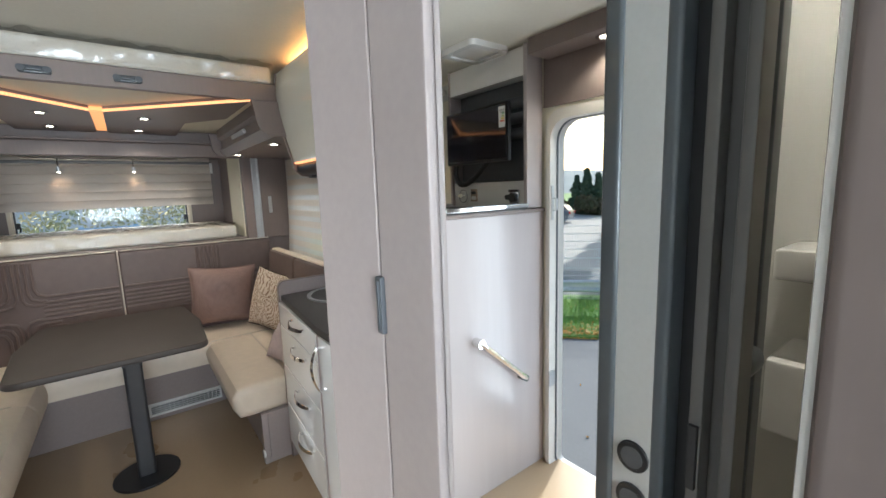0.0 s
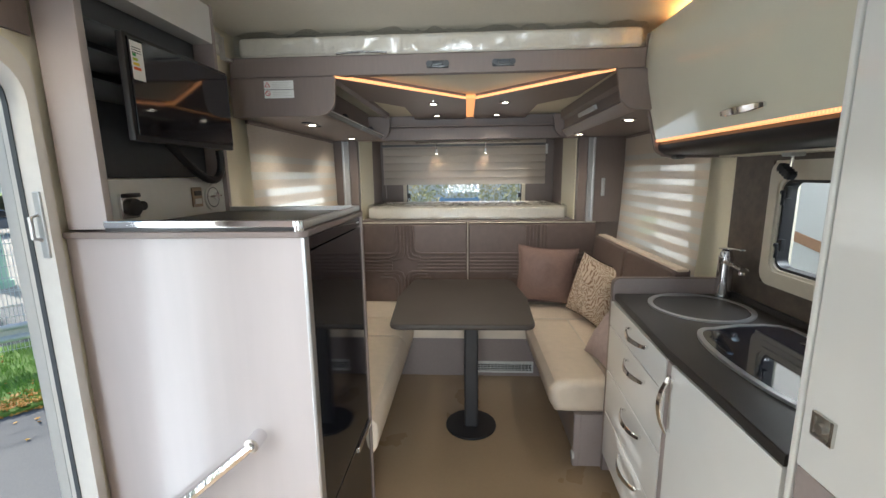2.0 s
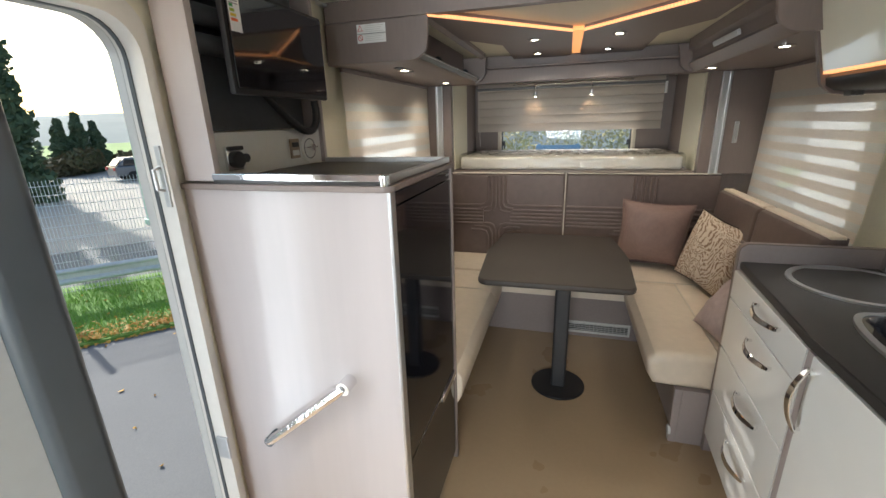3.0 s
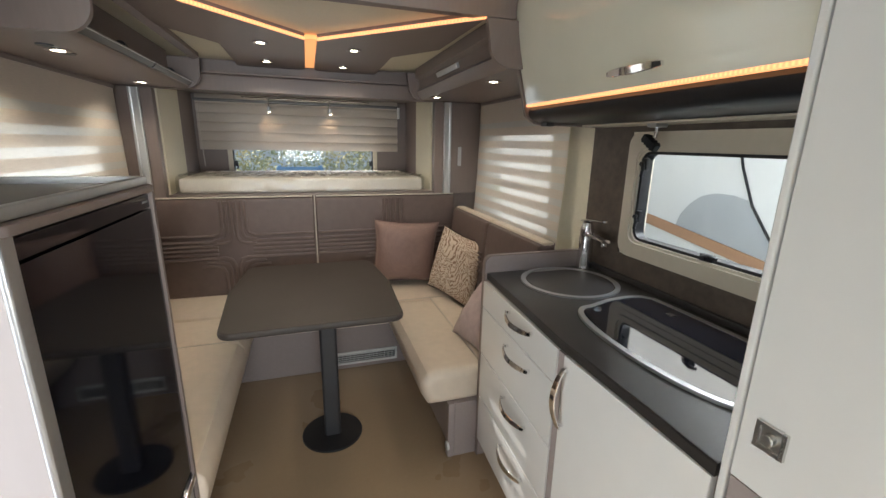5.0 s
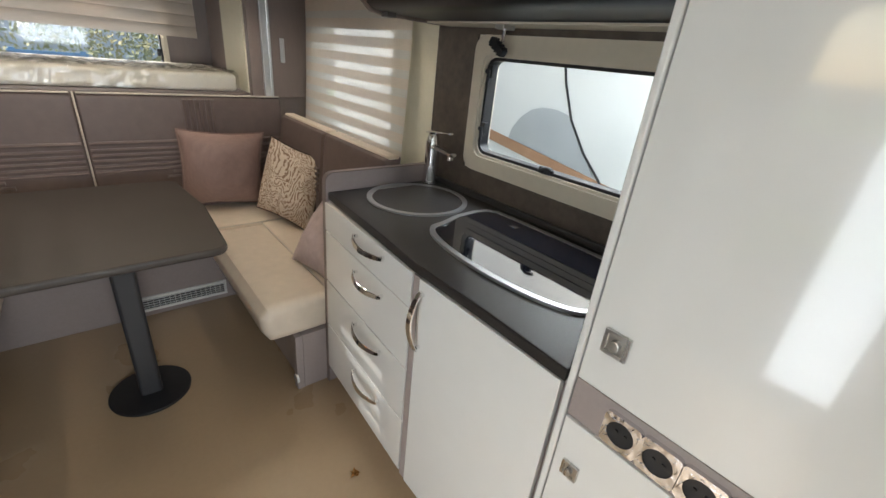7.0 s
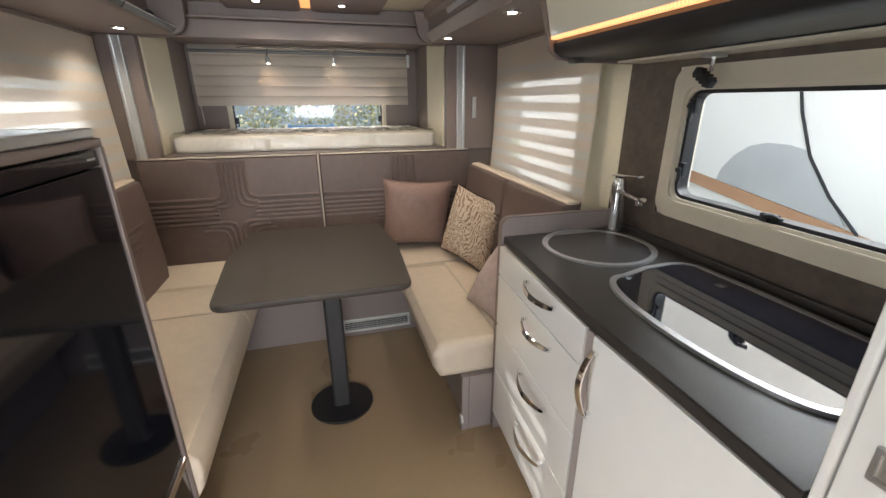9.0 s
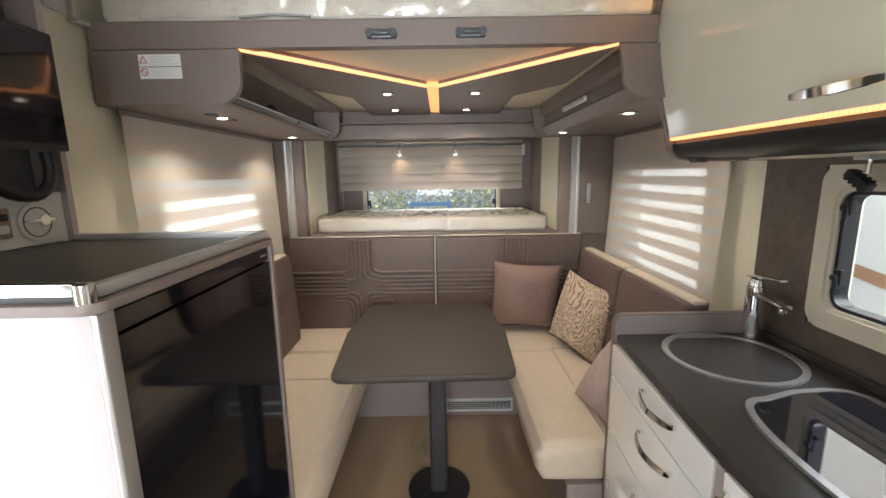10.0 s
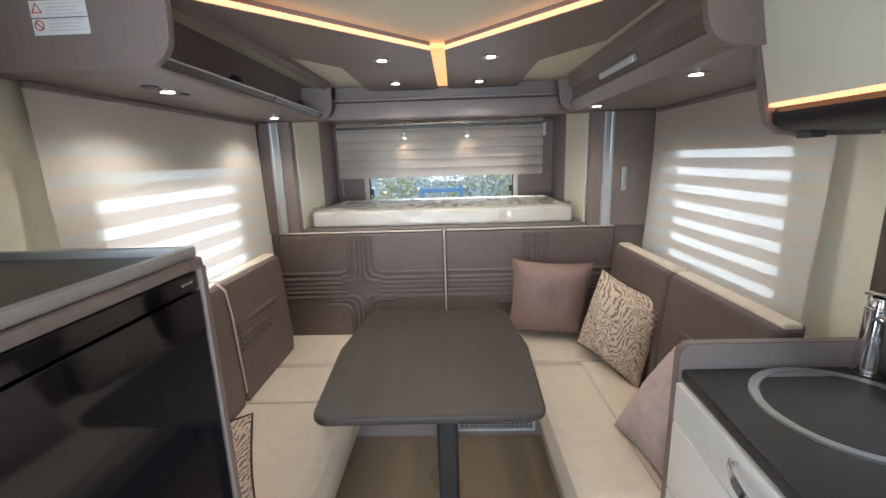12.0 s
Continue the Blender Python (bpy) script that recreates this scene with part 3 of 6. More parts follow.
def side_locker(left):
    """A locker hung under the bed along the side wall; rounded lower inner edge."""
    if left:
        lk = thing("overhead_locker", (-0.85, 2.8, 1.69), "taupe overhead locker with an open lit shelf and aluminium rail", "locker", "lockers under the bed")
        pts = [(-1.085, 1.69)] + [(-0.71 + 0.075 * math.sin(a), 1.765 - 0.075 * math.cos(a)) for a in np.linspace(0, math.pi / 2, 9)] + [(-0.632, 1.848), (-1.085, 1.848)]
        part("end_panel", prism(pts, "y", 2.15, 2.172, 0.002), TAUPE, lk)
        part("end_panel", prism(pts, "y", 3.40, 3.425, 0.002), TAUPE, lk)
        part("bottom", prism([(-1.085, 1.69), (-0.71, 1.69), (-0.694, 1.70), (-0.70, 1.706), (-1.085, 1.706)][::-1], "y", 2.172, 3.40), TAUPE, lk)
        part("back", box(-0.80, -0.785, 2.172, 3.40, 1.705, 1.8715), TAUPE, lk)
        part("top_edge", prism([(-0.66, 1.835), (-0.632, 1.848), (-0.632, 1.87), (-0.70, 1.87)], "y", 2.172, 3.40), TAUPE, lk)
        for y0, y1 in ((2.172, 2.80), (2.812, 3.40)):
            part("rail", prism([(-0.694, 1.7015), (-0.684, 1.710), (-0.679, 1.719), (-0.684, 1.721), (-0.692, 1.711), (-0.70, 1.706)], "y", y0, y1), GREYALU, lk, "dark anodised shelf rail")
            part("bead", tube([(-0.6795, y0, 1.7215), (-0.6795, y1, 1.7215)], 0.0032, 8), ALU, lk, "bright aluminium bead")
        for y in (2.62, 3.22):
            part("lamp_clip", join(cyl((-0.73, y, 1.745), "y", 0.018, 0.02, 16), tube([(-0.73, y, 1.70), (-0.72, y, 1.73), (-0.73, y, 1.755)], 0.007)), BLACK, lk, "black reading-lamp head")
        for y in (2.36, 2.50):
            part("vent_hole", cyl((-0.845, y, 1.689), "z", 0.022, 0.006, 18), DARKGREY, lk)
    else:
        lk = thing("overhead_locker", (0.8, 2.8, 1.69), "taupe overhead locker with a curved flap and slim silver lamp", "locker", "lockers under the bed")
        pts = [(1.075, 1.69)] + [(0.612 - 0.075 * math.sin(a), 1.765 - 0.075 * math.cos(a)) for a in np.linspace(0, math.pi / 2, 9)] + [(0.522, 1.848), (1.075, 1.848)]
        part("end_panel", prism(pts[::-1], "y", 2.15, 2.172, 0.002), TAUPE, lk)
        part("end_panel", prism(pts[::-1], "y", 3.40, 3.425, 0.002), TAUPE, lk)
        part("bottom", box(0.62, 1.075, 2.172, 3.40, 1.69, 1.705), TAUPE, lk)
        flap = [(0.62, 1.69), (0.598, 1.712), (0.585, 1.735), (0.60, 1.75), (0.60, 1.80), (0.575, 1.815), (0.575, 1.87), (0.59, 1.87), (0.61, 1.80), (0.61, 1.74), (0.625, 1.705)]
        part("flap", prism(flap[::-1], "y", 2.172, 3.40), TAUPE, lk)
        part("lamp", moved(box(-0.008, 0.008, -0.16, 0.16, -0.012, 0.012, 0.003), pose(0.588, 2.80, 1.775, 0, -20, 0)), ALU, lk, "slim silver flap handle")
    return lk


side_locker(True)
side_locker(False)
for sx, sy in ((-0.272, 2.832), (0.137, 2.839), (-0.286, 3.313), (0.124, 3.332)):
    spot(sx, sy, 1.842, 2.0, 0.026)
for sx, sy in ((0.694, 2.46), (0.651, 3.178), (-0.842, 2.428), (-0.859, 3.21)):
    spot(sx, sy, 1.69, 1.5, 0.028)
spot(-1.02, 0.98, 1.97, 2.0, 0.028)
cv = thing("ceiling_vent", (-0.857, 1.536, 2.04), "square white ceiling vent above the refrigerator", "vent")
part("frame", ring(round_rect(-0.97, -0.74, 1.42, 1.65, 0.03), round_rect(-0.94, -0.77, 1.45, 1.62, 0.02), "z", 2.015, 2.04), WHITE, cv)
part("cover", box(-0.94, -0.77, 1.45, 1.62, 2.022, 2.036, 0.006), GREYWHITE, cv)


# ---------------------------------------------------------------- dinette
def seat_profile(front, back, sgn, top=0.45, low=0.25):
    """Seat cushion section: a rolled front edge that falls below the seat."""
    f = [(front + 0.10, low), (front + 0.035, low + 0.004), (front + 0.008, low + 0.05), (front, low + 0.11), (front + 0.006, top - 0.045), (front + 0.03, top - 0.012), (front + 0.075, top), (back, top - 0.004), (back, low)]
    return [(sgn * p, q) for p, q in f]


def right_bench():
    s = thing("bench_seat", (0.6, 2.8, 0.0), "cream leatherette bench seat on a taupe base beside the kitchen", "bench", "dinette benches")
    part("base", box(0.47, 1.085, 2.225, 3.10, 0.0, 0.28, 0.004), TAUPE_LIGHT, s)
    part("base_end", box(0.440, 0.47, 2.225, 2.26, 0.0, 0.28, 0.003), TAUPE_LIGHT, s)
    part("front_cushion", prism(seat_profile(0.315, 0.60, 1, low=0.28), "y", 2.228, 3.11, 0.042, 6), CREAMSEAT, s)
    part("back_cushion", prism(round_rect(0.603, 0.88, 0.27, 0.452, 0.02), "y", 2.232, 3.11, 0.015, 3), CREAMSEAT, s)
    part("seam", tube([(0.602, 2.235, 0.452), (0.602, 3.11, 0.452)], 0.003, 6), PIPING, s)
    part("seam", tube([(0.326, 3.113, 0.40), (0.36, 3.113, 0.45), (0.86, 3.113, 0.452)], 0.003, 6), PIPING, s)
    for y, z in ((2.30, 0.205), (2.232, 0.06)):
        part("stud", cyl((0.465 if y > 2.25 else 0.439, y, z), "x", 0.022, 0.012, 20, bevel=0.003), WHITE, s, "round white plastic cap")


def left_bench():
    s = thing("bench_seat", (-0.75, 2.7, 0.0), "cream leatherette bench seat beside the refrigerator", "bench", "dinette benches")
    part("base", box(-1.095, -0.60, 1.91, 3.10, 0.0, 0.25, 0.004), TAUPE_MID, s)
    for y0, y1 in ((1.905, 2.786), (2.788, 3.11)):
        part("seat_cushion", prism(seat_profile(0.455, 1.02, -1, low=0.252)[::-1], "y", y0, y1, 0.016, 4), CREAMSEAT, s)
    part("seam", tube([(-0.54, 2.787, 0.447), (-1.0, 2.787, 0.445)], 0.003, 6), PIPING, s)


def back_bench():
    s = thing("bench_seat", (-0.08, 3.3, 0.0), "cream end bench seat on a taupe base with a black vent", "bench", "dinette benches")
    part("base", box(-1.09, 1.085, 3.155, 3.56, 0.0, 0.29, 0.004), TAUPE_MID, s)
    part("cushion", prism([(3.118, 0.30), (3.113, 0.36), (3.118, 0.42), (3.14, 0.448), (3.50, 0.452), (3.50, 0.29)], "x", -1.02, 0.93, 0.012, 3), CREAMSEAT, s)
    v = part("vent", ring([(-0.025, 0.03), (0.39, 0.03), (0.39, 0.115), (-0.025, 0.115)], [(-0.012, 0.045), (0.377, 0.045), (0.377, 0.10), (-0.012, 0.10)], "y", 3.148, 3.156), GREYWHITE, s, "light vent grille with dark slots")
    part("backing", box(-0.012, 0.377, 3.1535, 3.1545, 0.045, 0.10), BLACK, v)
    for k in range(4):
        z = 0.052 + k * 0.0135
        part("slat", box(-0.012, 0.377, 3.149, 3.1535, z, z + 0.004), ALU, v, "pale slat")
    for k in range(15):
        x = 0.012 + k * 0.0245
        part("divider", box(x, x + 0.003, 3.148, 3.1535, 0.045, 0.10), GREYWHITE, v)


right_bench()
left_bench()
back_bench()


def rib_lines(paths, r=0.0045):
    return join(*[tube(p, r, 6) for p in paths])


def backrests():
    # end wall: two cushions, quilted with ribs
    for x0, x1, flip in ((-1.03, -0.078, False), (-0.072, 0.885, True)):
        c = thing("backrest_cushion", ((x0 + x1) / 2, 3.5, 0.46), "taupe leatherette backrest with stitched ribs and cream piping, end bench", "cushion", "backrest cushions")
        bm = prism([(3.565, 0.45), (3.492, 0.45), (3.482, 0.50), (3.478, 0.80), (3.478, 1.04), (3.485, 1.065), (3.50, 1.075), (3.565, 1.078)], "x", x0, x1, 0.014, 3)
        part("pad", bm, LEATHER, c)
        part("piping", tube([(x0 + 0.01, 3.487, 1.078), (x1 - 0.01, 3.487, 1.078)], 0.005, 6), PIPING, c, "cream piping")
        xm = -0.56 if not flip else 0.44
        y = 3.4755
        paths = []
        for k in range(5):
            z = 0.805 - k * 0.027
            paths.append([(x0 + 0.012, y, z), (xm - 0.10 + 0.0 * k, y, z)])
            paths.append([(xm + 0.10, y, z), (x1 - 0.012, y, z)])
        # ribs that turn upwards round a corner, either side of the middle
        for k in range(3):
            o = 0.012 + 0.028 * k
            for s in (-1, 1):
                zb = 0.83 - 0.026 * (2 - k) + 0.012
                paths.append([(xm + s * o, y, 1.055), (xm + s * o, y, zb + 0.05), (xm + s * (o + 0.015), y, zb + 0.014), (xm + s * (o + 0.05), y, zb), (xm + s * 0.12, y, zb)])
                zt = 0.70 - 0.026 * k
                paths.append([(xm + s * (o + 0.13), y, zt), (xm + s * (o + 0.05), y, zt), (xm + s * (o + 0.016), y, zt - 0.012), (xm + s * o, y, zt - 0.05), (xm + s * o, y, 0.47)])
        big = [(x0 + 0.012, y, 0.84), (xm - 0.11, y, 0.84)]
        paths += [big, [(xm + 0.11, y, 0.84), (x1 - 0.012, y, 0.84)]]
        part("stitched_ribs", rib_lines(paths, 0.0105), LEATHER, c)
    part("seam_cord", tube([(-0.075, 3.478, 0.47), (-0.075, 3.476, 1.06), (-0.075, 3.49, 1.08)], 0.0042, 8), PIPING, c, "cream cord between the cushions")
    # sides
    for sgn, face, wall, splits, y_end in ((1, 0.835, 1.03, (2.232, 2.805, 3.40), 0), (-1, 0.955, 1.05, (1.92, 2.78, 3.34), 0)):
        for k in range(2):
            y0, y1 = splits[k] + 0.003, splits[k + 1] - 0.003
            c = thing("backrest_cushion", (sgn * face, (y0 + y1) / 2, 0.45), "taupe leatherette side backrest with cream piping, against the side wall", "cushion", "backrest cushions")
            pts = [(sgn * (face + 0.10), 0.45), (sgn * (face - 0.015), 0.45), (sgn * (face - 0.02), 0.55), (sgn * (face), 0.85), (sgn * (face + 0.010), 0.965), (sgn * (face + 0.018), 0.984), (sgn * (face + 0.034), 0.992), (sgn * (face + 0.10), 0.994)]
            part("pad", prism(pts if sgn < 0 else pts[::-1], "y", y0, y1, 0.02, 4), LEATHER, c)
            deep = 0.092
            part("top_band", box(min(sgn * (face + 0.036), sgn * (face + deep)), max(sgn * (face + 0.036), sgn * (face + deep)), y0 + 0.008, y1 - 0.008, 0.980, 1.002, 0.008, 3), CREAMSEAT, c, "cream top band")
            if sgn < 0:
                part("piping", tube([(sgn * (face - 0.018), y0, 0.50), (sgn * (face), y0, 0.85), (sgn * (face + 0.014), y0 - 0.001, 0.965), (sgn * (face + 0.05), y0, 1.0)], 0.0045, 6), PIPING, c, "cream piping")
            paths = []
            for j in range(5):
                z = 0.80 - j * 0.027
                xx = face - 0.02 + 0.02 * (z - 0.55) / 0.30
                paths.append([(sgn * (xx - 0.001), y0 + 0.02, z), (sgn * (xx - 0.001), y0 + (y1 - y0) * (0.75 - 0.05 * j), z)])
            part("stitched_ribs", rib_lines(paths, 0.0095), LEATHER, c)
        structure("ledge_" + ("a" if sgn > 0 else "b"), box(min(sgn * (face + 0.105), sgn * 1.088), max(sgn * (face + 0.105), sgn * 1.088), splits[0], 3.49, 0.86, 0.89, 0.004), CREAM, "narrow cream ledge behind the side backrest", "trim")


backrests()


def dinette_table():
    t = thing("dinette_table", (-0.06, 2.55, 0.0), "brown-grey dinette table with rounded corners on a single dark leg", "table")
    corner = lambda cx, cy, r, a0, a1: [(cx + r * math.cos(radians(a)), cy + r * math.sin(radians(a))) for a in np.linspace(a0, a1, 8)]
    pts = corner(-0.415, 2.325, 0.055, 180, 270) + corner(0.20, 2.335, 0.055, 270, 360) + [(0.275, 2.75)] + corner(0.175, 3.12, 0.06, 0, 90) + corner(-0.40, 3.12, 0.06, 90, 180) + [(-0.50, 2.75)]
    part("tabletop", prism(pts, "z", 0.685, 0.715, 0.010, 3), TABLETOP, t)
    part("under_frame", join(box(-0.36, 0.17, 2.36, 2.385, 0.668, 0.685), box(-0.36, 0.17, 3.0, 3.025, 0.668, 0.685), box(-0.10, -0.02, 2.36, 3.02, 0.664, 0.685)), BLACK, t, "black sliding frame under the top")
    part("rail", box(-0.36, 0.19, 2.345, 2.36, 0.669, 0.685, 0.003), ALU, t, "aluminium rail under the top")
    leg = part("leg", prism(round_rect(-0.098, -0.02, 2.515, 2.585, 0.014, 4), "z", 0.012, 0.664), LEGGREY, t, "dark grey telescopic leg")
    part("clamp", join(box(-0.10, -0.018, 2.51, 2.59, 0.60, 0.664, 0.004), cyl((-0.045, 2.507, 0.64), "y", 0.008, 0.01, 12)), LEGGREY, leg)
    part("foot_plate", cyl((-0.06, 2.55, 0.007), "z", 0.145, 0.014, 48, bevel=0.004), BLACK, t, "round black foot plate")


dinette_table()


# ---------------------------------------------------------------- kitchen
def strap(length, bow=0.028, wide=0.0095, thick=0.0036, lean=-12):
    """A crescent strap along x, bowed out along -y, its upper edge leaning outwards."""
    bm = bmesh.new()
    rings, n = [], 20
    oy, oz = -math.sin(radians(lean)), math.cos(radians(lean))
    for i in range(n + 1):
        f = math.sin(math.pi * i / n)
        c = Vector((length * (i / n - 0.5), -0.010 - bow * f ** 0.8, -0.004 * f))
        w = wide * (0.55 + 0.45 * f ** 0.5)
        a, t = Vector((0, oy, oz)) * w, Vector((0, oz, -oy)) * thick
        rings.append([bm.verts.new(c + s * a + q * t) for s, q in ((-1, -0.4), (-0.8, -1), (0.8, -1), (1, -0.4), (1, 0.4), (0.8, 1), (-0.8, 1), (-1, 0.4))])
    for p, q in zip(rings, rings[1:]):
        for k in range(8):
            bm.faces.new((p[k], p[(k + 1) % 8], q[(k + 1) % 8], q[k]))
    bm.faces.new(rings[0][::-1])
    bm.faces.new(rings[-1])
    bmesh.ops.recalc_face_normals(bm, faces=bm.faces[:])
    return bm


def bow_handle(parent, m, length=0.165, label="chrome bow handle", mat=None):
    """A flat bow handle with two feet, in its own frame: along x, standing out along -y."""
    bm = join(strap(length), cyl((-length / 2 + 0.012, -0.006, 0), "y", 0.006, 0.012, 10), cyl((length / 2 - 0.012, -0.006, 0), "y", 0.006, 0.012, 10))
    return part("handle", moved(bm, m), mat or CHROME, parent, label)


def kitchen():
    # plan line of the fronts: a slight taper from the dinette end to the tall cupboard
    wt = thing("worktop", (0.8, 1.6, 0.872), "dark grey speckled kitchen worktop with a thin dark edge", "worktop")
    line = [(0.588, 2.199), (0.562, 1.88), (0.536, 1.58), (0.536, 1.30), (0.530, 1.10)]
    part("slab", prism(line + [(1.083, 1.10), (1.083, 2.199)], "z", 0.872, 0.90, 0.003), DARKTOP, wt)
    part("edge_band", prism([(x - 0.0015, y) for x, y in line] + [(x + 0.002, y) for x, y in line[::-1]], "z", 0.8735, 0.8965), DARKTOP, wt, "thin dark edge band")
    ep = thing("kitchen_end_panel", (0.83, 2.21, 0), "taupe end panel standing proud of the worktop", "panel")
    part("board", prism(round_rect(0.578, 1.088, 0.0, 0.969, 0.034, corners=(0, 0, 0, 1)), "y", 2.202, 2.224, 0.002), TAUPE_LIGHT, ep)
    rim = round_rect(0.575, 1.088, 0.0, 0.972, 0.035, corners=(0, 0, 0, 1))
    inner = round_rect(0.5785, 1.088, 0.0, 0.9685, 0.034, corners=(0, 0, 0, 1))
    edge = [p for p in rim if p != (1.088, 0.0)]
    back = [p for p in inner if p != (1.088, 0.0)]
    order = edge[1:] + edge[:1]
    part("edge_band", prism(order + (back[1:] + back[:1])[::-1], "y", 2.2012, 2.2248), TAUPE, ep, "darker taupe edge band")
    # drawer unit, turned a little
    ang = math.degrees(math.atan2(0.04, 0.61))
    dr = thing("drawer_unit", (0.56, 1.88, 0.0), "white gloss drawer unit with four drawers and chrome bow handles", "drawers")
    part("carcass", prism([(0.588, 2.195), (0.553, 1.583), (1.05, 1.583), (1.05, 2.195)], "z", 0.09, 0.868), TAUPE_LIGHT, dr)
    part("plinth", prism([(0.615, 2.195), (0.585, 1.583), (1.05, 1.583), (1.05, 2.195)], "z", 0.0, 0.09), TAUPE_LIGHT, dr)
    part("stud", cyl((0.583, 1.605, 0.045), "x", 0.022, 0.010, 20, bevel=0.003), WHITE, dr, "round white plastic cap")
    zs = (0.868, 0.752, 0.538, 0.326, 0.10)
    for k in range(4):
        f = prism([(0.570, 2.192), (0.535, 1.587), (0.552, 1.587), (0.587, 2.192)], "z", zs[k + 1] + 0.002, zs[k] - 0.002, 0.003)
        d = part("drawer", f, WHITE, dr, "white gloss drawer front")
        zc = zs[k] - (0.028 if k == 0 else 0.043)
        bow_handle(d, pose(0.5492, 1.830, zc, 0, 0, -90 - ang), 0.20)
    # cupboard under the sink
    cb = thing("sink_cupboard", (0.55, 1.33, 0.0), "white gloss cupboard below the sink with an upright chrome handle", "cupboard")
    part("carcass", box(0.553, 1.05, 1.105, 1.58, 0.09, 0.868), TAUPE_LIGHT, cb)
    part("plinth", box(0.585, 1.05, 1.105, 1.58, 0.0, 0.09), TAUPE_LIGHT, cb)
    dd = part("door", box(0.533, 0.551, 1.108, 1.553, 0.092, 0.866, 0.003), WHITE, cb, "white gloss door")
    part("filler", box(0.536, 0.552, 1.556, 1.583, 0.092, 0.866, 0.002), TAUPE_LIGHT, cb)
    bow_handle(dd, pose(0.534, 1.532, 0.745, 0, 0, -90) @ pose(0, 0, 0, 0, 90, 0), 0.19, "upright chrome bow handle")
    # round basin with its lid
    cx, cy = 0.850, 2.002
    bs = thing("round_basin", (cx, cy, 0.90), "round steel basin closed with a dark lid, set in the worktop", "sink")
    circ = lambda r: [(cx + r * math.cos(a), cy + r * math.sin(a)) for a in np.linspace(0, 2 * math.pi, 65)[:-1]]
    part("rim", ring(circ(0.187), circ(0.169), "z", 0.899, 0.9065), ALU, bs, "brushed steel rim")
    part("lip", ring(circ(0.1695), circ(0.1645), "z", 0.898, 0.903), CHROME, bs)
    part("lid", join(cyl((cx, cy, 0.9025), "z", 0.1645, 0.005, 64, bevel=0.001)), DARKTOP, bs, "dark worktop lid")
    part("finger_grip", prism([(cx + 0.162 * math.cos(a), cy + 0.162 * math.sin(a)) for a in np.linspace(radians(60), radians(120), 14)], "z", 0.9052, 0.9062), STEEL, bs, "steel finger notch")
    # hob under a hinged glass lid: straight back, bowed front
    def dshape(o):
        pts = []
        for i in range(25):
            a = math.pi * (i / 24)
            y = 1.465 + (0.295 + o) * math.cos(a)
            x = 0.765 - (0.120 + o) * math.sin(a) ** 0.72
            pts.append((x, y))
        pts += [(p, q) for p, q in ((0.86, 1.14 - o), (0.95, 1.133 - o), (1.0 + o * 0.7, 1.145 - o * 0.7), (1.028 + o, 1.18), (1.032 + o, 1.30), (1.032 + o, 1.63), (1.028 + o, 1.75), (1.0 + o * 0.7, 1.785 + o * 0.7), (0.95, 1.797 + o), (0.86, 1.79 + o))]
        return pts
    hb = thing("hob", (0.85, 1.465, 0.90), "gas hob closed with a glossy black glass lid and steel rim", "hob")
    part("rim", ring(dshape(0.0), dshape(-0.017), "z", 0.899, 0.909), ALU, hb, "polished steel rim")
    part("glass_lid", prism(dshape(-0.016), "z", 0.900, 0.9065), BLACKGLASS, hb, "black glass lid")
    for y in (1.27, 1.62):
        part("hinge", box(0.955, 0.975, y - 0.012, y + 0.012, 0.9066, 0.9085, 0.0006), CHROME, hb)
    # mixer tap
    tx, ty = 1.030, 2.160
    tp = thing("mixer_tap", (tx, ty, 0.90), "chrome single-lever mixer tap on the worktop corner", "tap")
    grow = Matrix.Translation((tx, ty, 0.90)) @ Matrix.Scale(1.17, 4) @ Matrix.Translation((-tx, -ty, -0.90))
    part("body", moved(join(cyl((tx, ty, 0.904), "z", 0.029, 0.008, 32, bevel=0.002), cyl((tx, ty, 0.975), "z", 0.0285, 0.14, 32, 0.0245), cyl((tx, ty, 1.048), "z", 0.0245, 0.012, 32, bevel=0.003)), grow), CHROME, tp)
    part("cartridge_dome", moved(cyl((tx, ty, 1.064), "z", 0.022, 0.022, 32, 0.017, bevel=0.004), grow), CHROME, tp)
    part("spout", moved(tube([(tx, ty, 1.032), (tx - 0.004, ty - 0.04, 1.034), (tx - 0.01, ty - 0.09, 1.031), (tx - 0.014, ty - 0.125, 1.028)], [0.023, 0.021, 0.018, 0.015], 18, flat=0.5), grow), CHROME, tp)
    part("nozzle", moved(cyl((tx - 0.013, ty - 0.113, 1.018), "z", 0.010, 0.018, 20, bevel=0.002), grow), CHROME, tp)
    part("lever", moved(tube([(tx + 0.002, ty + 0.02, 1.078), (tx, ty - 0.02, 1.084), (tx - 0.006, ty - 0.065, 1.090), (tx - 0.01, ty - 0.10, 1.093)], [0.020, 0.019, 0.015, 0.011], 14, flat=0.28), grow), CHROME, tp)
    # stone-look splashback, butting round the window
    structure("splashback", ring([(1.10, 0.902), (2.245, 0.902), (2.245, 1.54), (1.10, 1.54)], [(1.205, 1.005), (2.02, 1.005), (2.02, 1.475), (1.205, 1.475)], "x", 1.081, 1.089), STONE, "dark brown stone-look splashback", "splashback")
    structure("splash_ledge", box(1.062, 1.0805, 1.10, 2.20, 0.901, 0.925, 0.004), DARKTOP, "low dark upstand along the wall", "trim")
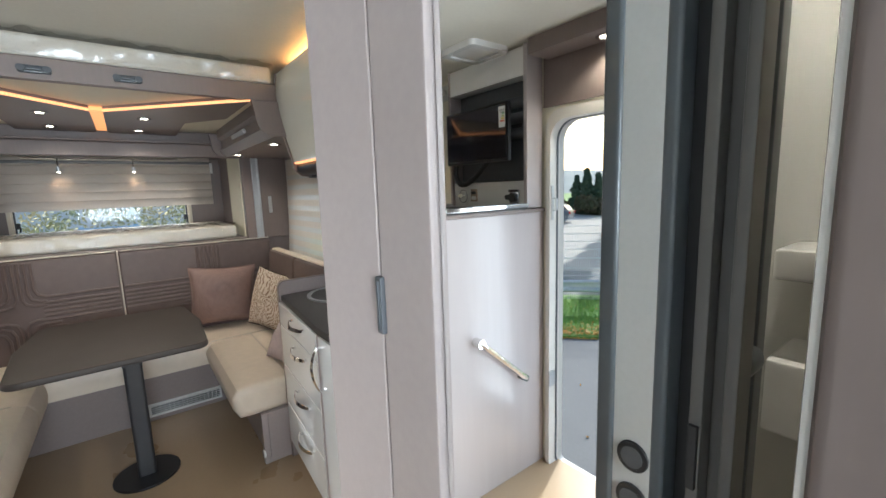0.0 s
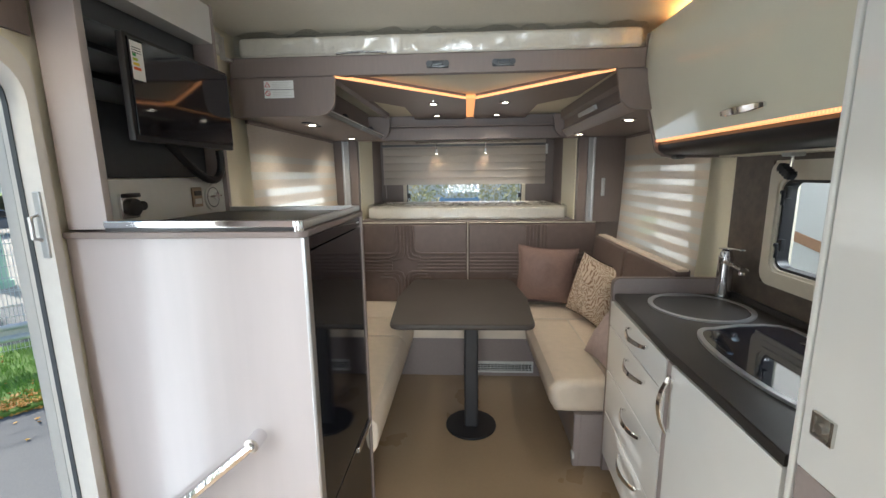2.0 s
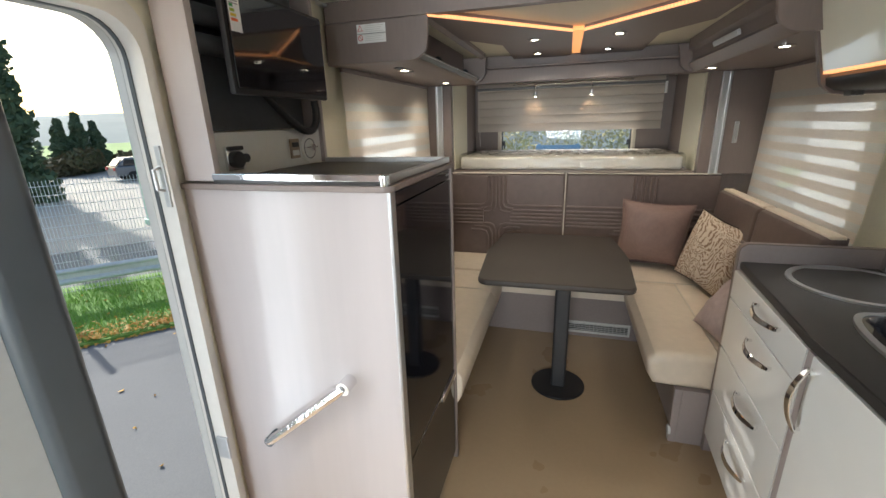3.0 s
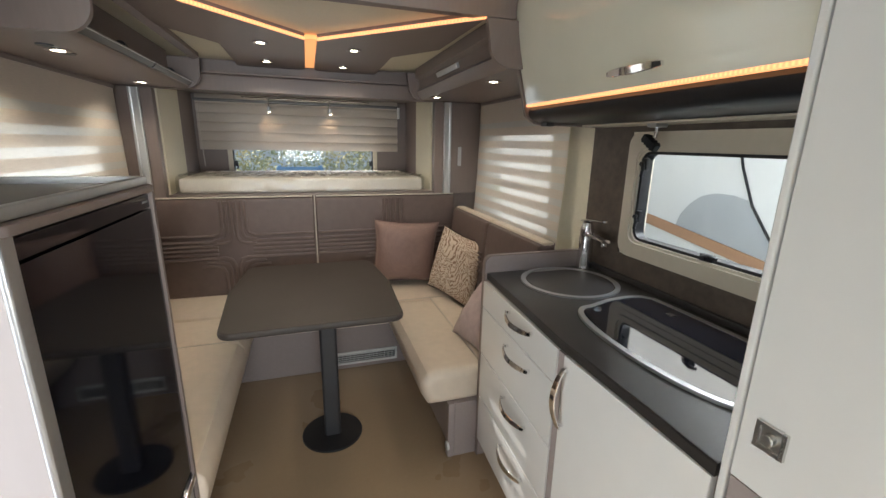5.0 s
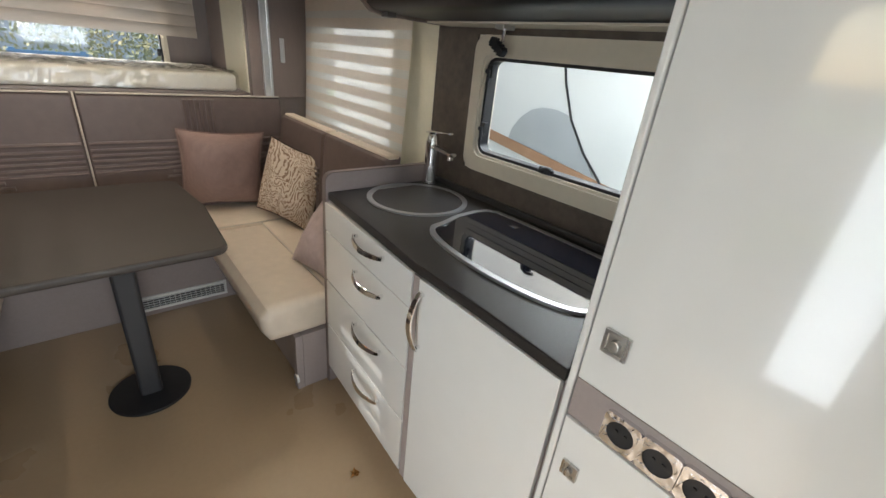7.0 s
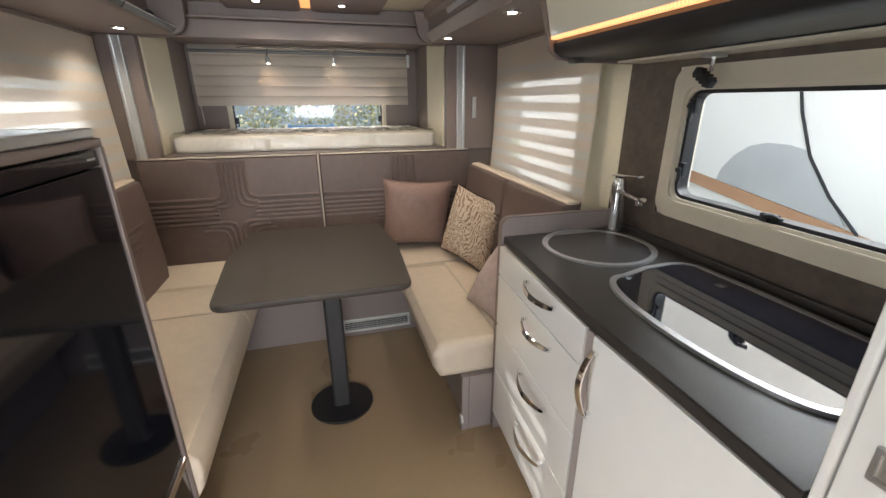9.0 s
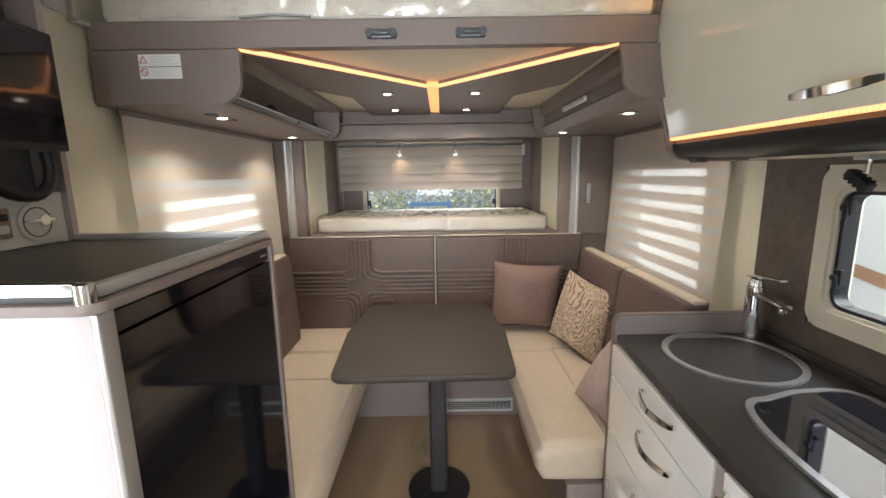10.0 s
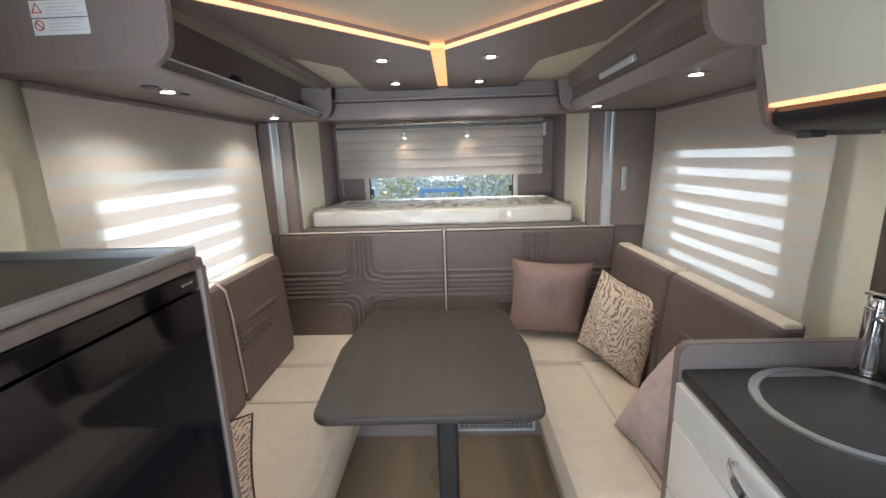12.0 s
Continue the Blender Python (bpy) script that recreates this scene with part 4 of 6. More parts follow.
    structure("window_surround", ring(round_rect(1.205, 2.02, 1.005, 1.475, 0.05), round_rect(1.24, 1.985, 1.04, 1.44, 0.045), "x", 1.089, 1.074), FRAMECREAM, "moulded cream surround of the kitchen window", "trim")


kitchen()


def overhead_cabinet():
    c = thing("overhead_cabinet", (0.85, 1.65, 1.52), "cream gloss overhead cabinet with bowed front and amber light strip", "cabinet")
    front = [(0.650, 1.985), (0.641, 1.93), (0.638, 1.88), (0.644, 1.81), (0.655, 1.75), (0.671, 1.68), (0.689, 1.61), (0.699, 1.568)]
    outer = [(x, z) for x, z in front]
    inner = [(x + 0.018, z) for x, z in front][::-1]
    part("door", prism((outer + inner)[::-1], "y", 1.105, 2.168, 0.002), GLOSS_CREAM, c, "cream gloss bowed door", 60)
    side = front + [(0.712, 1.535), (0.74, 1.51), (0.78, 1.503), (1.085, 1.503), (1.085, 1.985)]
    grown = [(x - 0.006, z) for x, z in front] + [(0.704, 1.528), (0.735, 1.502), (0.78, 1.495), (1.085, 1.495), (1.085, 1.987)]
    part("side_panel", prism(grown[::-1], "y", 2.170, 2.19, 0.003), TAUPE, c, "taupe side panel")
    part("carcass", prism([(0.70, 1.985), (0.765, 1.57), (1.085, 1.57), (1.085, 1.985)][::-1], "y", 1.105, 2.168), GREYWHITE, c)
    roll = [(0.725, 1.563), (0.712, 1.548), (0.716, 1.525), (0.74, 1.510), (0.78, 1.505), (1.03, 1.505), (1.03, 1.52), (0.79, 1.56)]
    part("valance", prism(roll[::-1], "y", 1.105, 2.168), BLACK, c, "black rolled valance", 50)
    part("light_strip", box(0.700, 0.722, 1.11, 2.165, 1.560, 1.569), LED, c, "amber light strip")
    # cabinet top, coloured amber for the LED glow that falls on it
    part("glow_tinted_top", box(0.70, 1.085, 1.10, 2.19, 1.987, 1.993), GLOW_TINT, c)
    part("handle", moved(strap(0.185, 0.018, 0.0105, 0.004, 12), pose(0.686, 1.590, 1.606, 0, 0, -90)), CHROME, c, "chrome handle")
    part("underside_strip", box(0.96, 1.08, 1.105, 2.168, 1.496, 1.502), FRAMECREAM, c, "cream strip under the cabinet")
    part("catch", box(0.765, 0.80, 2.12, 2.16, 1.490, 1.505, 0.003), GREYALU, c)
    cl = thing("clip_lamp", (1.0, 1.82, 1.46), "small black clip lamp on a chrome stem below the cabinet", "lamp")
    part("mount", box(0.975, 1.025, 1.80, 1.84, 1.484, 1.497, 0.003), ALU, cl)
    part("stem", tube([(1.0, 1.82, 1.485), (0.998, 1.82, 1.45)], 0.006), CHROME, cl)
    part("head", moved(join(box(-0.013, 0.013, -0.035, 0.035, -0.012, 0.012, 0.004), *[box(-0.0145, 0.0145, y, y + 0.006, -0.0135, 0.0135) for y in (-0.025, -0.01, 0.005, 0.02)]), pose(0.996, 1.835, 1.435, 35, 0, 0)), BLACK, cl, "black ribbed lamp head")
    up = bpy.data.lights.new("cabinet_top_light", "AREA")
    up.shape, up.size, up.size_y, up.energy, up.color = "RECTANGLE", 0.02, 1.0, 1.6, (1.0, 0.55, 0.18)
    uo = new("cabinet_top_light", up)
    uo.matrix_world = look((0.74, 1.62, 1.998), (0.74, 1.62, 2.2))


overhead_cabinet()


def push_lock(parent, x, y, z, s=0.03):
    k = part("lock", join(ring([(y - s, z - s), (y + s, z - s), (y + s, z + s), (y - s, z + s)], [(y - s * 0.72, z - s * 0.72), (y + s * 0.72, z - s * 0.72), (y + s * 0.72, z + s * 0.72), (y - s * 0.72, z + s * 0.72)], "x", x, x - 0.006),
                          box(x - 0.002, x + 0.001, y - s * 0.8, y + s * 0.8, z - s * 0.8, z + s * 0.8), cyl((x - 0.006, y, z), "x", s * 0.42, 0.012, 20, bevel=0.002)), STEEL, parent, "square chrome push lock")
    return k


def tall_cupboard():
    c = thing("tall_cupboard", (0.8, 0.83, 0.0), "tall white gloss cupboard with chrome locks and round sockets", "cupboard")
    part("carcass", box(0.556, 1.085, 0.57, 1.0835, 0.0, 2.036), TAUPE_LIGHT, c)
    part("edge_profile", prism(round_rect(0.5325, 0.60, 1.084, 1.098, 0.004, 3), "z", 0.0, 2.036), WHITE, c, "rounded light edge profile")
    part("door", box(0.535, 0.554, 0.575, 1.082, 0.896, 2.03, 0.003), WHITE, c, "tall cream-white gloss door")
    part("door", box(0.535, 0.554, 0.575, 1.082, 0.02, 0.802, 0.003), WHITE, c, "low white gloss door")
    strip = part("socket_panel", box(0.538, 0.554, 0.575, 1.082, 0.805, 0.893, 0.002), TAUPE_LIGHT, c, "taupe panel with four round sockets")
    for y in (0.982, 0.918, 0.855, 0.792):
        circ = lambda r: [(y + r * math.cos(a), 0.847 + r * math.sin(a)) for a in np.linspace(radians(225), radians(225 + 360), 33)[:-1]]
        s = part("socket", ring(round_rect(y - 0.032, y + 0.032, 0.814, 0.880, 0.010, 7), circ(0.0235), "x", 0.538, 0.529), WRAPPED, strip, "chrome socket frame")
        s2 = cyl((0.5365, y, 0.847), "x", 0.0238, 0.006, 28)
        s3 = join(s2, cyl((0.533, y - 0.008, 0.847), "x", 0.0032, 0.004, 8), cyl((0.533, y + 0.008, 0.847), "x", 0.0032, 0.004, 8))
        part("insert", s3, BLACK, strip, "black socket insert")
    push_lock(c, 0.534, 1.034, 0.998, 0.022)
    push_lock(c, 0.534, 1.043, 0.695, 0.017)


tall_cupboard()


# ---------------------------------------------------------------- refrigerator, television, entrance
def fridge_unit():
    f = thing("fridge_cabinet", (-0.78, 1.62, 0.0), "tall refrigerator cabinet with pale rose end panel and black glass doors", "refrigerator")
    part("end_panel", box(-1.095, -0.487, 1.330, 1.350, 0.0, 1.290, 0.002), ROSE, f, "pale rose laminate end panel")
    part("corner_profile", prism(round_rect(-0.489, -0.478, 1.329, 1.360, 0.004, 3), "z", 0.0, 1.290), ALU, f, "aluminium corner profile")
    part("body", box(-1.09, -0.51, 1.352, 1.885, 0.03, 1.285), BLACK, f)
    part("far_panel", box(-1.09, -0.478, 1.888, 1.905, 0.0, 1.290, 0.003), TAUPE, f)
    part("control_strip", box(-0.512, -0.486, 1.362, 1.885, 1.252, 1.284, 0.0015), DARKGLASS, f, "black control strip")
    part("mark", box(-0.4858, -0.4850, 1.84, 1.87, 1.266, 1.270), ALU, f)
    d1 = part("door", box(-0.512, -0.484, 1.362, 1.885, 0.469, 1.248, 0.0015), DARKGLASS, f, "black glass refrigerator door")
    d2 = part("door", box(-0.512, -0.484, 1.362, 1.885, 0.05, 0.462, 0.0015), DARKGLASS, f, "black glass freezer door")
    part("grip", box(-0.486, -0.476, 1.70, 1.885, 0.430, 0.455, 0.003), CHROME, d2, "slim chrome grip")
    part("top", prism(round_rect(-1.09, -0.472, 1.318, 1.908, 0.03, corners=(0, 1, 1, 0)), "z", 1.291, 1.307, 0.003), TAUPE, f, "taupe top edge")
    part("top_board", prism(round_rect(-0.99, -0.492, 1.345, 1.89, 0.02, corners=(0, 1, 1, 0)), "z", 1.3065, 1.312), DARKTOP, f, "dark top board")
    part("gallery_rail", prism([(-0.985, 1.326), (-0.50, 1.326), (-0.50, 1.340), (-0.985, 1.340)], "z", 1.316, 1.334, 0.003), CHROME, f, "polished rail")
    # shade between rail and top edge, built as a dark strip
    part("rail_shadow_gap", box(-0.985, -0.50, 1.329, 1.345, 1.3072, 1.316), DARKTOP, f, "dark strip for the shadow gap under the rail")
    part("gallery_rail", box(-0.502, -0.486, 1.345, 1.895, 1.308, 1.328, 0.003), ALU, f, "satin rail")
    part("gallery_rail", box(-0.985, -0.50, 1.882, 1.896, 1.308, 1.328, 0.003), ALU, f, "satin rail")
    part("corner_post", cyl((-0.492, 1.333, 1.319), "z", 0.013, 0.027, 20, bevel=0.002), CHROME, f, "chrome corner post")
    # grab handle on the end panel
    h = thing("grab_handle", (-0.81, 1.33, 0.60), "slanting flat chrome grab handle on the rose end panel", "handle")
    a, b = Vector((-0.640, 1.29, 0.752)), Vector((-0.928, 1.29, 0.508))
    part("bar", tube([a, a.lerp(b, 0.08), a.lerp(b, 0.5), a.lerp(b, 0.92), b], [0.014, 0.0185, 0.0185, 0.0185, 0.010], 8, flat=0.8), WRAPPED, h, "film-wrapped chrome bar")
    part("foot", tube([(-0.638, 1.330, 0.754), (-0.640, 1.285, 0.752)], 0.02, 16), CHROME, h)
    part("foot", tube([(-0.922, 1.330, 0.512), (-0.922, 1.285, 0.512)], 0.016, 16), SLATE, h)


fridge_unit()


def tv_niche():
    n = thing("tv_niche", (-1.04, 1.62, 1.31), "wall niche with dark grey back, white flap and pale rose side", "niche")
    part("side_panel", box(-1.085, -0.978, 1.330, 1.352, 1.312, 2.036, 0.003), ROSE, n, "pale rose side panel")
    part("side_panel", box(-1.095, -0.985, 1.885, 1.903, 1.312, 2.036, 0.002), TAUPE_LIGHT, n)
    part("back_board", box(-1.075, -1.06, 1.354, 1.884, 1.44, 2.036), DARKGREY, n, "dark grey back board")
    part("socket_board", box(-1.07, -1.0, 1.354, 1.884, 1.313, 1.437, 0.002), GREYWHITE, n, "white socket board")
    part("flap", box(-1.06, -0.985, 1.354, 1.884, 1.905, 2.03, 0.003), WHITE, n, "white flap above")
    for y, z in ((1.423, 1.365),):
        s = part("socket", box(-1.0, -0.988, y - 0.03, y + 0.03, z - 0.034, z + 0.034, 0.004), CHROME, n, "dark socket with flap")
        part("insert", join(cyl((-0.985, y + 0.004, z - 0.004), "x", 0.024, 0.02, 20, bevel=0.004), box(-0.99, -0.976, y - 0.026, y + 0.026, z + 0.022, z + 0.034, 0.003)), BLACK, s)
    part("knob", cyl((-0.996, 1.475, 1.362), "x", 0.013, 0.012, 18, bevel=0.003), BLACK, n)
    sw = part("switch", box(-1.0, -0.994, 1.692, 1.743, 1.340, 1.406, 0.002), BRONZE, n, "small bronze switch plate")
    part("rocker", box(-0.995, -0.990, 1.700, 1.735, 1.378, 1.394, 0.002), BLACK, sw)
    part("rocker", box(-0.995, -0.991, 1.700, 1.735, 1.350, 1.368, 0.002), GREYWHITE, sw)
    rl = part("round_plate", cyl((-0.997, 1.803, 1.368), "x", 0.045, 0.008, 32, bevel=0.002), GREYWHITE, n, "round grey lock plate with key")
    part("groove", ring([(1.803 + 0.036 * math.cos(a), 1.368 + 0.036 * math.sin(a)) for a in np.linspace(0, 2 * math.pi, 33)[:-1]], [(1.803 + 0.033 * math.cos(a), 1.368 + 0.033 * math.sin(a)) for a in np.linspace(0, 2 * math.pi, 33)[:-1]], "x", -0.9935, -0.9922), DARKGREY, rl)
    part("key", join(cyl((-0.990, 1.815, 1.372), "x", 0.013, 0.014, 16), box(-0.993, -0.982, 1.770, 1.838, 1.3695, 1.3755)), CHROME, rl)
    tv = thing("television", (-0.95, 1.62, 1.53), "small flat black television with a paper label, on a bracket", "television")
    part("screen", box(-0.926, -0.919, 1.405, 1.838, 1.548, 1.787, 0.002), DARKGLASS, tv, "glossy black screen")
    part("body", box(-0.945, -0.925, 1.395, 1.848, 1.533, 1.798, 0.005), BLACK, tv)
    part("bracket", join(box(-1.06, -0.945, 1.56, 1.68, 1.62, 1.72, 0.004), *[cyl((-1.01, 1.46, z), "y", 0.026, 0.20, 18) for z in (1.66, 1.73, 1.80)]), DARKGREY, tv, "dark wall bracket")
    lb = part("label", box(-0.9188, -0.9182, 1.408, 1.448, 1.685, 1.778), WHITE, tv, "white paper energy label")
    for k, col in enumerate(((0.02, 0.30, 0.06), (0.35, 0.45, 0.03), (0.75, 0.55, 0.03), (0.70, 0.12, 0.03))):
        part("bar", box(-0.9182, -0.9179, 1.412, 1.424 + 0.004 * k, 1.742 - 0.011 * k, 1.749 - 0.011 * k), material("label_ink", col, 0.6), lb)
    for k in range(3):
        part("bar", box(-0.9182, -0.9179, 1.412, 1.442, 1.762 - 0.006 * k, 1.764 - 0.006 * k), DARKGREY, lb)
    hose = [(-0.98, 1.58, 1.545), (-0.975, 1.62, 1.51), (-0.972, 1.68, 1.462), (-0.97, 1.74, 1.432), (-0.968, 1.79, 1.428), (-0.968, 1.825, 1.455), (-0.97, 1.835, 1.50), (-0.972, 1.83, 1.54)]
    fine = []
    for i in range(len(hose) - 1):
        for k in range(6):
            fine.append(Vector(hose[i]).lerp(Vector(hose[i + 1]), k / 6))
    for _ in range(6):
        fine = [fine[0]] + [(fine[i - 1] + fine[i] * 2 + fine[i + 1]) / 4 for i in range(1, len(fine) - 1)] + [fine[-1]]
    part("cable_hose", tube(fine, [0.0125 + 0.0015 * (i % 2) for i in range(len(fine))], 10), BLACK, tv, "black ribbed cable hose")


tv_niche()


def warning_label():
    w = single("warning_label", box(-0.936, -0.809, 2.1475, 2.1492, 1.765, 1.835), WHITE, (-0.87, 2.149, 1.80), "white warning label with red symbols and lines of small print", "label")
    red = material("red_ink", (0.55, 0.05, 0.05), 0.5)
    part("symbol", moved(ring([(0, 0.012), (-0.0125, -0.010), (0.0125, -0.010)], [(0, 0.008), (-0.0085, -0.008), (0.0085, -0.008)], "y", -0.0004, 0.0004), pose(-0.921, 2.1472, 1.82)), red, w)
    part("symbol", moved(join(ring([(0.011 * math.cos(a), 0.011 * math.sin(a)) for a in np.linspace(0, 2 * math.pi, 21)[:-1]], [(0.0085 * math.cos(a), 0.0085 * math.sin(a)) for a in np.linspace(0, 2 * math.pi, 21)[:-1]], "y", -0.0004, 0.0004), moved(box(-0.0095, 0.0095, -0.0004, 0.0004, -0.0012, 0.0012), pose(0, 0, 0, 0, 45, 0))), pose(-0.921, 2.1472, 1.785)), red, w)
    for z0 in (1.828, 1.795):
        for k in range(4):
            part("print_line", box(-0.900, -0.818 - 0.008 * (k % 3), 2.1468, 2.1476, z0 - 0.007 * k - 0.0012, z0 - 0.007 * k + 0.0012), GREYWHITE, w)
    part("rule", box(-0.936, -0.809, 2.1468, 2.1476, 1.7985, 1.8005), DARKGREY, w)


warning_label()


# ---------------------------------------------------------------- blinds
def striped_blind(x, y0, y1, z0, z1, n, label, bow):
    b = thing("striped_blind", (x, (y0 + y1) / 2, z0), label, "blind", "striped roller blinds")
    part("head_rail", box(x - 0.008, x + 0.008, y0, y1, z1, z1 + 0.018, 0.004), TAUPE, b)
    h = (z1 - z0) / n
    def sheet(za, zb, off):
        bm = bmesh.new()
        rows = []
        for z in np.linspace(za, zb, 4):
            v = (z - z0) / (z1 - z0)
            rows.append([bm.verts.new((x + off + bow * (1 - v) ** 2 * 0.6 + 0.003 * noise.noise(Vector((y * 5, z * 5, x))), y, z)) for y in np.linspace(y0, y1, 12)])
        for j in range(3):
            for i in range(11):
                bm.faces.new((rows[j][i], rows[j][i + 1], rows[j + 1][i + 1], rows[j + 1][i]))
        return bm
    for k in range(n):
        za, zb = z0 + k * h, z0 + (k + 1) * h
        if k >= n - 1:
            part("dense_band", sheet(za, zb, 0), BAND, b, "dense beige cloth band")
            continue
        part("sheer_band", sheet(za, za + h * 0.44, 0), VOILE, b, "sheer white cloth band")
        part("dense_band", sheet(za + h * 0.44, zb, 0), BAND, b, "dense beige cloth band")
    part("bottom_bar", box(x + bow * 0.6 - 0.008, x + bow * 0.6 + 0.008, y0, y1, z0 - 0.014, z0, 0.004), PIPING, b)


striped_blind(1.045, 2.37, 3.44, 0.908, 1.672, 10, "beige and sheer striped roller blind before the side window", -0.05)
striped_blind(-1.062, 2.215, 3.44, 0.93, 1.672, 9, "beige and sheer striped roller blind, glowing with sun", 0.03)


def pleated_blind():
    b = thing("pleated_blind", (-0.11, 4.30, 1.34), "beige pleated fabric blind half lowered over the end window", "blind")
    z = 1.345
    prof = []
    while z < 1.70:
        prof += [(4.315, z), (4.308, z + 0.030), (4.316, z + 0.060), (4.325, z + 0.0665)]
        z += 0.068
    bm = bmesh.new()
    rows = [[bm.verts.new((xx, y + 0.003 * math.sin(xx * 14 + zz * 40), zz)) for xx in np.linspace(-0.87, 0.645, 30)] for y, zz in prof]
    for j in range(len(rows) - 1):
        for i in range(29):
            bm.faces.new((rows[j][i], rows[j][i + 1], rows[j + 1][i + 1], rows[j + 1][i]))
    part("cloth", bm, ROMAN, b, "", 60)
    part("head_rail", box(-0.88, 0.655, 4.29, 4.345, 1.695, 1.715, 0.004), GREYALU, b)
    part("cord", tube([(-0.85, 4.30, 1.69), (-0.852, 4.30, 1.40), (-0.845, 4.30, 1.22)], 0.003, 6), PIPING, b, "thin pull cord")
    part("cord_end", cyl((0.65, 4.29, 1.66), "z", 0.012, 0.09, 10), WHITE, b)


pleated_blind()
tr = thing("spot_track", (-0.1, 4.24, 1.70), "slim chrome rail with two small reading spots, lit", "lamp")
part("rail", tube([(-0.55, 4.26, 1.728), (0.40, 4.26, 1.728)], 0.006, 8), CHROME, tr)
for x in (-0.36, 0.09):
    part("stem", tube([(x, 4.25, 1.728), (x, 4.245, 1.665)], 0.005, 8), CHROME, tr)
    part("head", cyl((x, 4.245, 1.648), "z", 0.013, 0.04, 16, bevel=0.002), ALU, tr)
    part("lens", cyl((x, 4.245, 1.626), "z", 0.010, 0.003, 14), SPOT, tr)
    sl = bpy.data.lights.new("reading_light", "SPOT")
    sl.energy, sl.color, sl.spot_size, sl.spot_blend, sl.shadow_soft_size = 0.3, (1.0, 0.62, 0.36), radians(110), 0.7, 0.01
    so = new("reading_light", sl)
    so.matrix_world = look((x, 4.245, 1.62), (x, 4.30, 1.45))
bh = single("blind_hook", join(box(0.905, 0.93, 3.484, 3.498, 1.27, 1.40, 0.004), tube([(0.918, 3.482, 1.38), (0.918, 3.472, 1.36), (0.918, 3.472, 1.31), (0.918, 3.482, 1.29)], 0.005)), ALU, (0.918, 3.49, 1.33), "small wrapped metal latch on the taupe upright", "latch")


# ---------------------------------------------------------------- washroom side, beside the walker
FOLD, LEAF1, TURN1, LEAF2, TURN2 = (0.234, 0.466), 0.134, 8, 0.098, 3


def washroom():
    d = thing("folding_door", (0.21, 0.45, 0.0), "taupe folding door of two narrow leaves with a dark hinge grip", "door")
    part("leaf", moved(box(0.0, 0.024, 0.0, LEAF1, 0.01, 2.02, 0.004), pose(FOLD[0], FOLD[1] + 0.001, 0, 0, 0, TURN1)), TAUPE_LIGHT, d, "taupe door leaf")
    part("leaf", moved(box(0.0, 0.024, -LEAF2, 0.0, 0.01, 2.02, 0.004), pose(FOLD[0], FOLD[1] - 0.001, 0, 0, 0, TURN2)), TAUPE_LIGHT, d, "taupe door leaf")
    part("fold_strip", box(FOLD[0] + 0.004, FOLD[0] + 0.02, FOLD[1] - 0.0015, FOLD[1] + 0.0015, 0.01, 2.02), SLATE, d, "grey fold strip")
    part("hinge_grip", join(box(FOLD[0] - 0.006, FOLD[0] + 0.002, FOLD[1] - 0.009, FOLD[1] + 0.004, 1.245, 1.315, 0.002), box(FOLD[0] - 0.008, FOLD[0] - 0.005, FOLD[1] - 0.006, FOLD[1] - 0.001, 1.25, 1.31, 0.001)), DARKGREY, d, "dark hinge grip")
    structure("partition_a", box(0.245, 0.53, 0.602, 0.618, 0.0, 2.036), TAUPE_LIGHT, "taupe partition beside the tall cupboard")
    m = thing("mirror_door", (0.26, 0.25, 0.0), "full-height mirror on the washroom door", "mirror")
    part("leaf", box(0.256, 0.28, 0.152, 0.365, 0.02, 2.02, 0.002), SLATE, m)
    part("mirror_pane", box(0.250, 0.2555, 0.151, 0.365, 0.02, 2.02), MIRROR, m, "mirror pane")
    part("edge", prism(round_rect(0.246, 0.284, 0.142, 0.1508, 0.003, 3), "z", 0.02, 2.02), SLATE, m)
    # jamb with its lock plate
    j = thing("door_jamb", (0.27, 0.11, 0.0), "dark grey profiled door jamb with a lock plate", "door frame")
    part("rebate", box(0.262, 0.275, 0.131, 0.1415, 0.0, 2.036), BLACK, j, "black rebate")
    part("post", join(box(0.25, 0.275, 0.1235, 0.131, 0.0, 2.036, 0.002), box(0.262, 0.275, 0.1155, 0.1235, 0.0, 2.036, 0.001), box(0.254, 0.275, 0.1085, 0.1155, 0.0, 2.036, 0.002)), GREYALU, j)
    part("lock_plate", box(0.2475, 0.252, 0.125, 0.130, 1.235, 1.275, 0.0005), BLACK, j, "black strike plate")
    # shower corner behind a clear screen
    structure("washroom_wall_a", box(0.95, 1.0, -0.45, 0.55, 0.0, 2.036), GREYWHITE, "pale shower wall")
    structure("washroom_wall_b", box(0.284, 0.95, 0.53, 0.55, 0.0, 2.036), GREYWHITE, "pale shower wall")
    structure("washroom_wall_c", box(0.22, 1.0, -0.50, -0.45, 0.0, 2.036), CREAM, "cream shower wall")
    s = thing("shower_screen", (0.42, 0.10, 0.0), "clear shower screen with a grey profile and round knob", "shower screen")
    g = part("pane", box(0.40, 0.404, -0.25, 0.20, 0.05, 1.95), PANE, s)
    g.visible_shadow = False
    part("profile", box(0.392, 0.412, 0.138, 0.147, 0.03, 1.97, 0.002), SLATE, s)
    part("knob", cyl((0.385, 0.147, 1.27), "x", 0.014, 0.03, 20, bevel=0.005), SLATE, s)
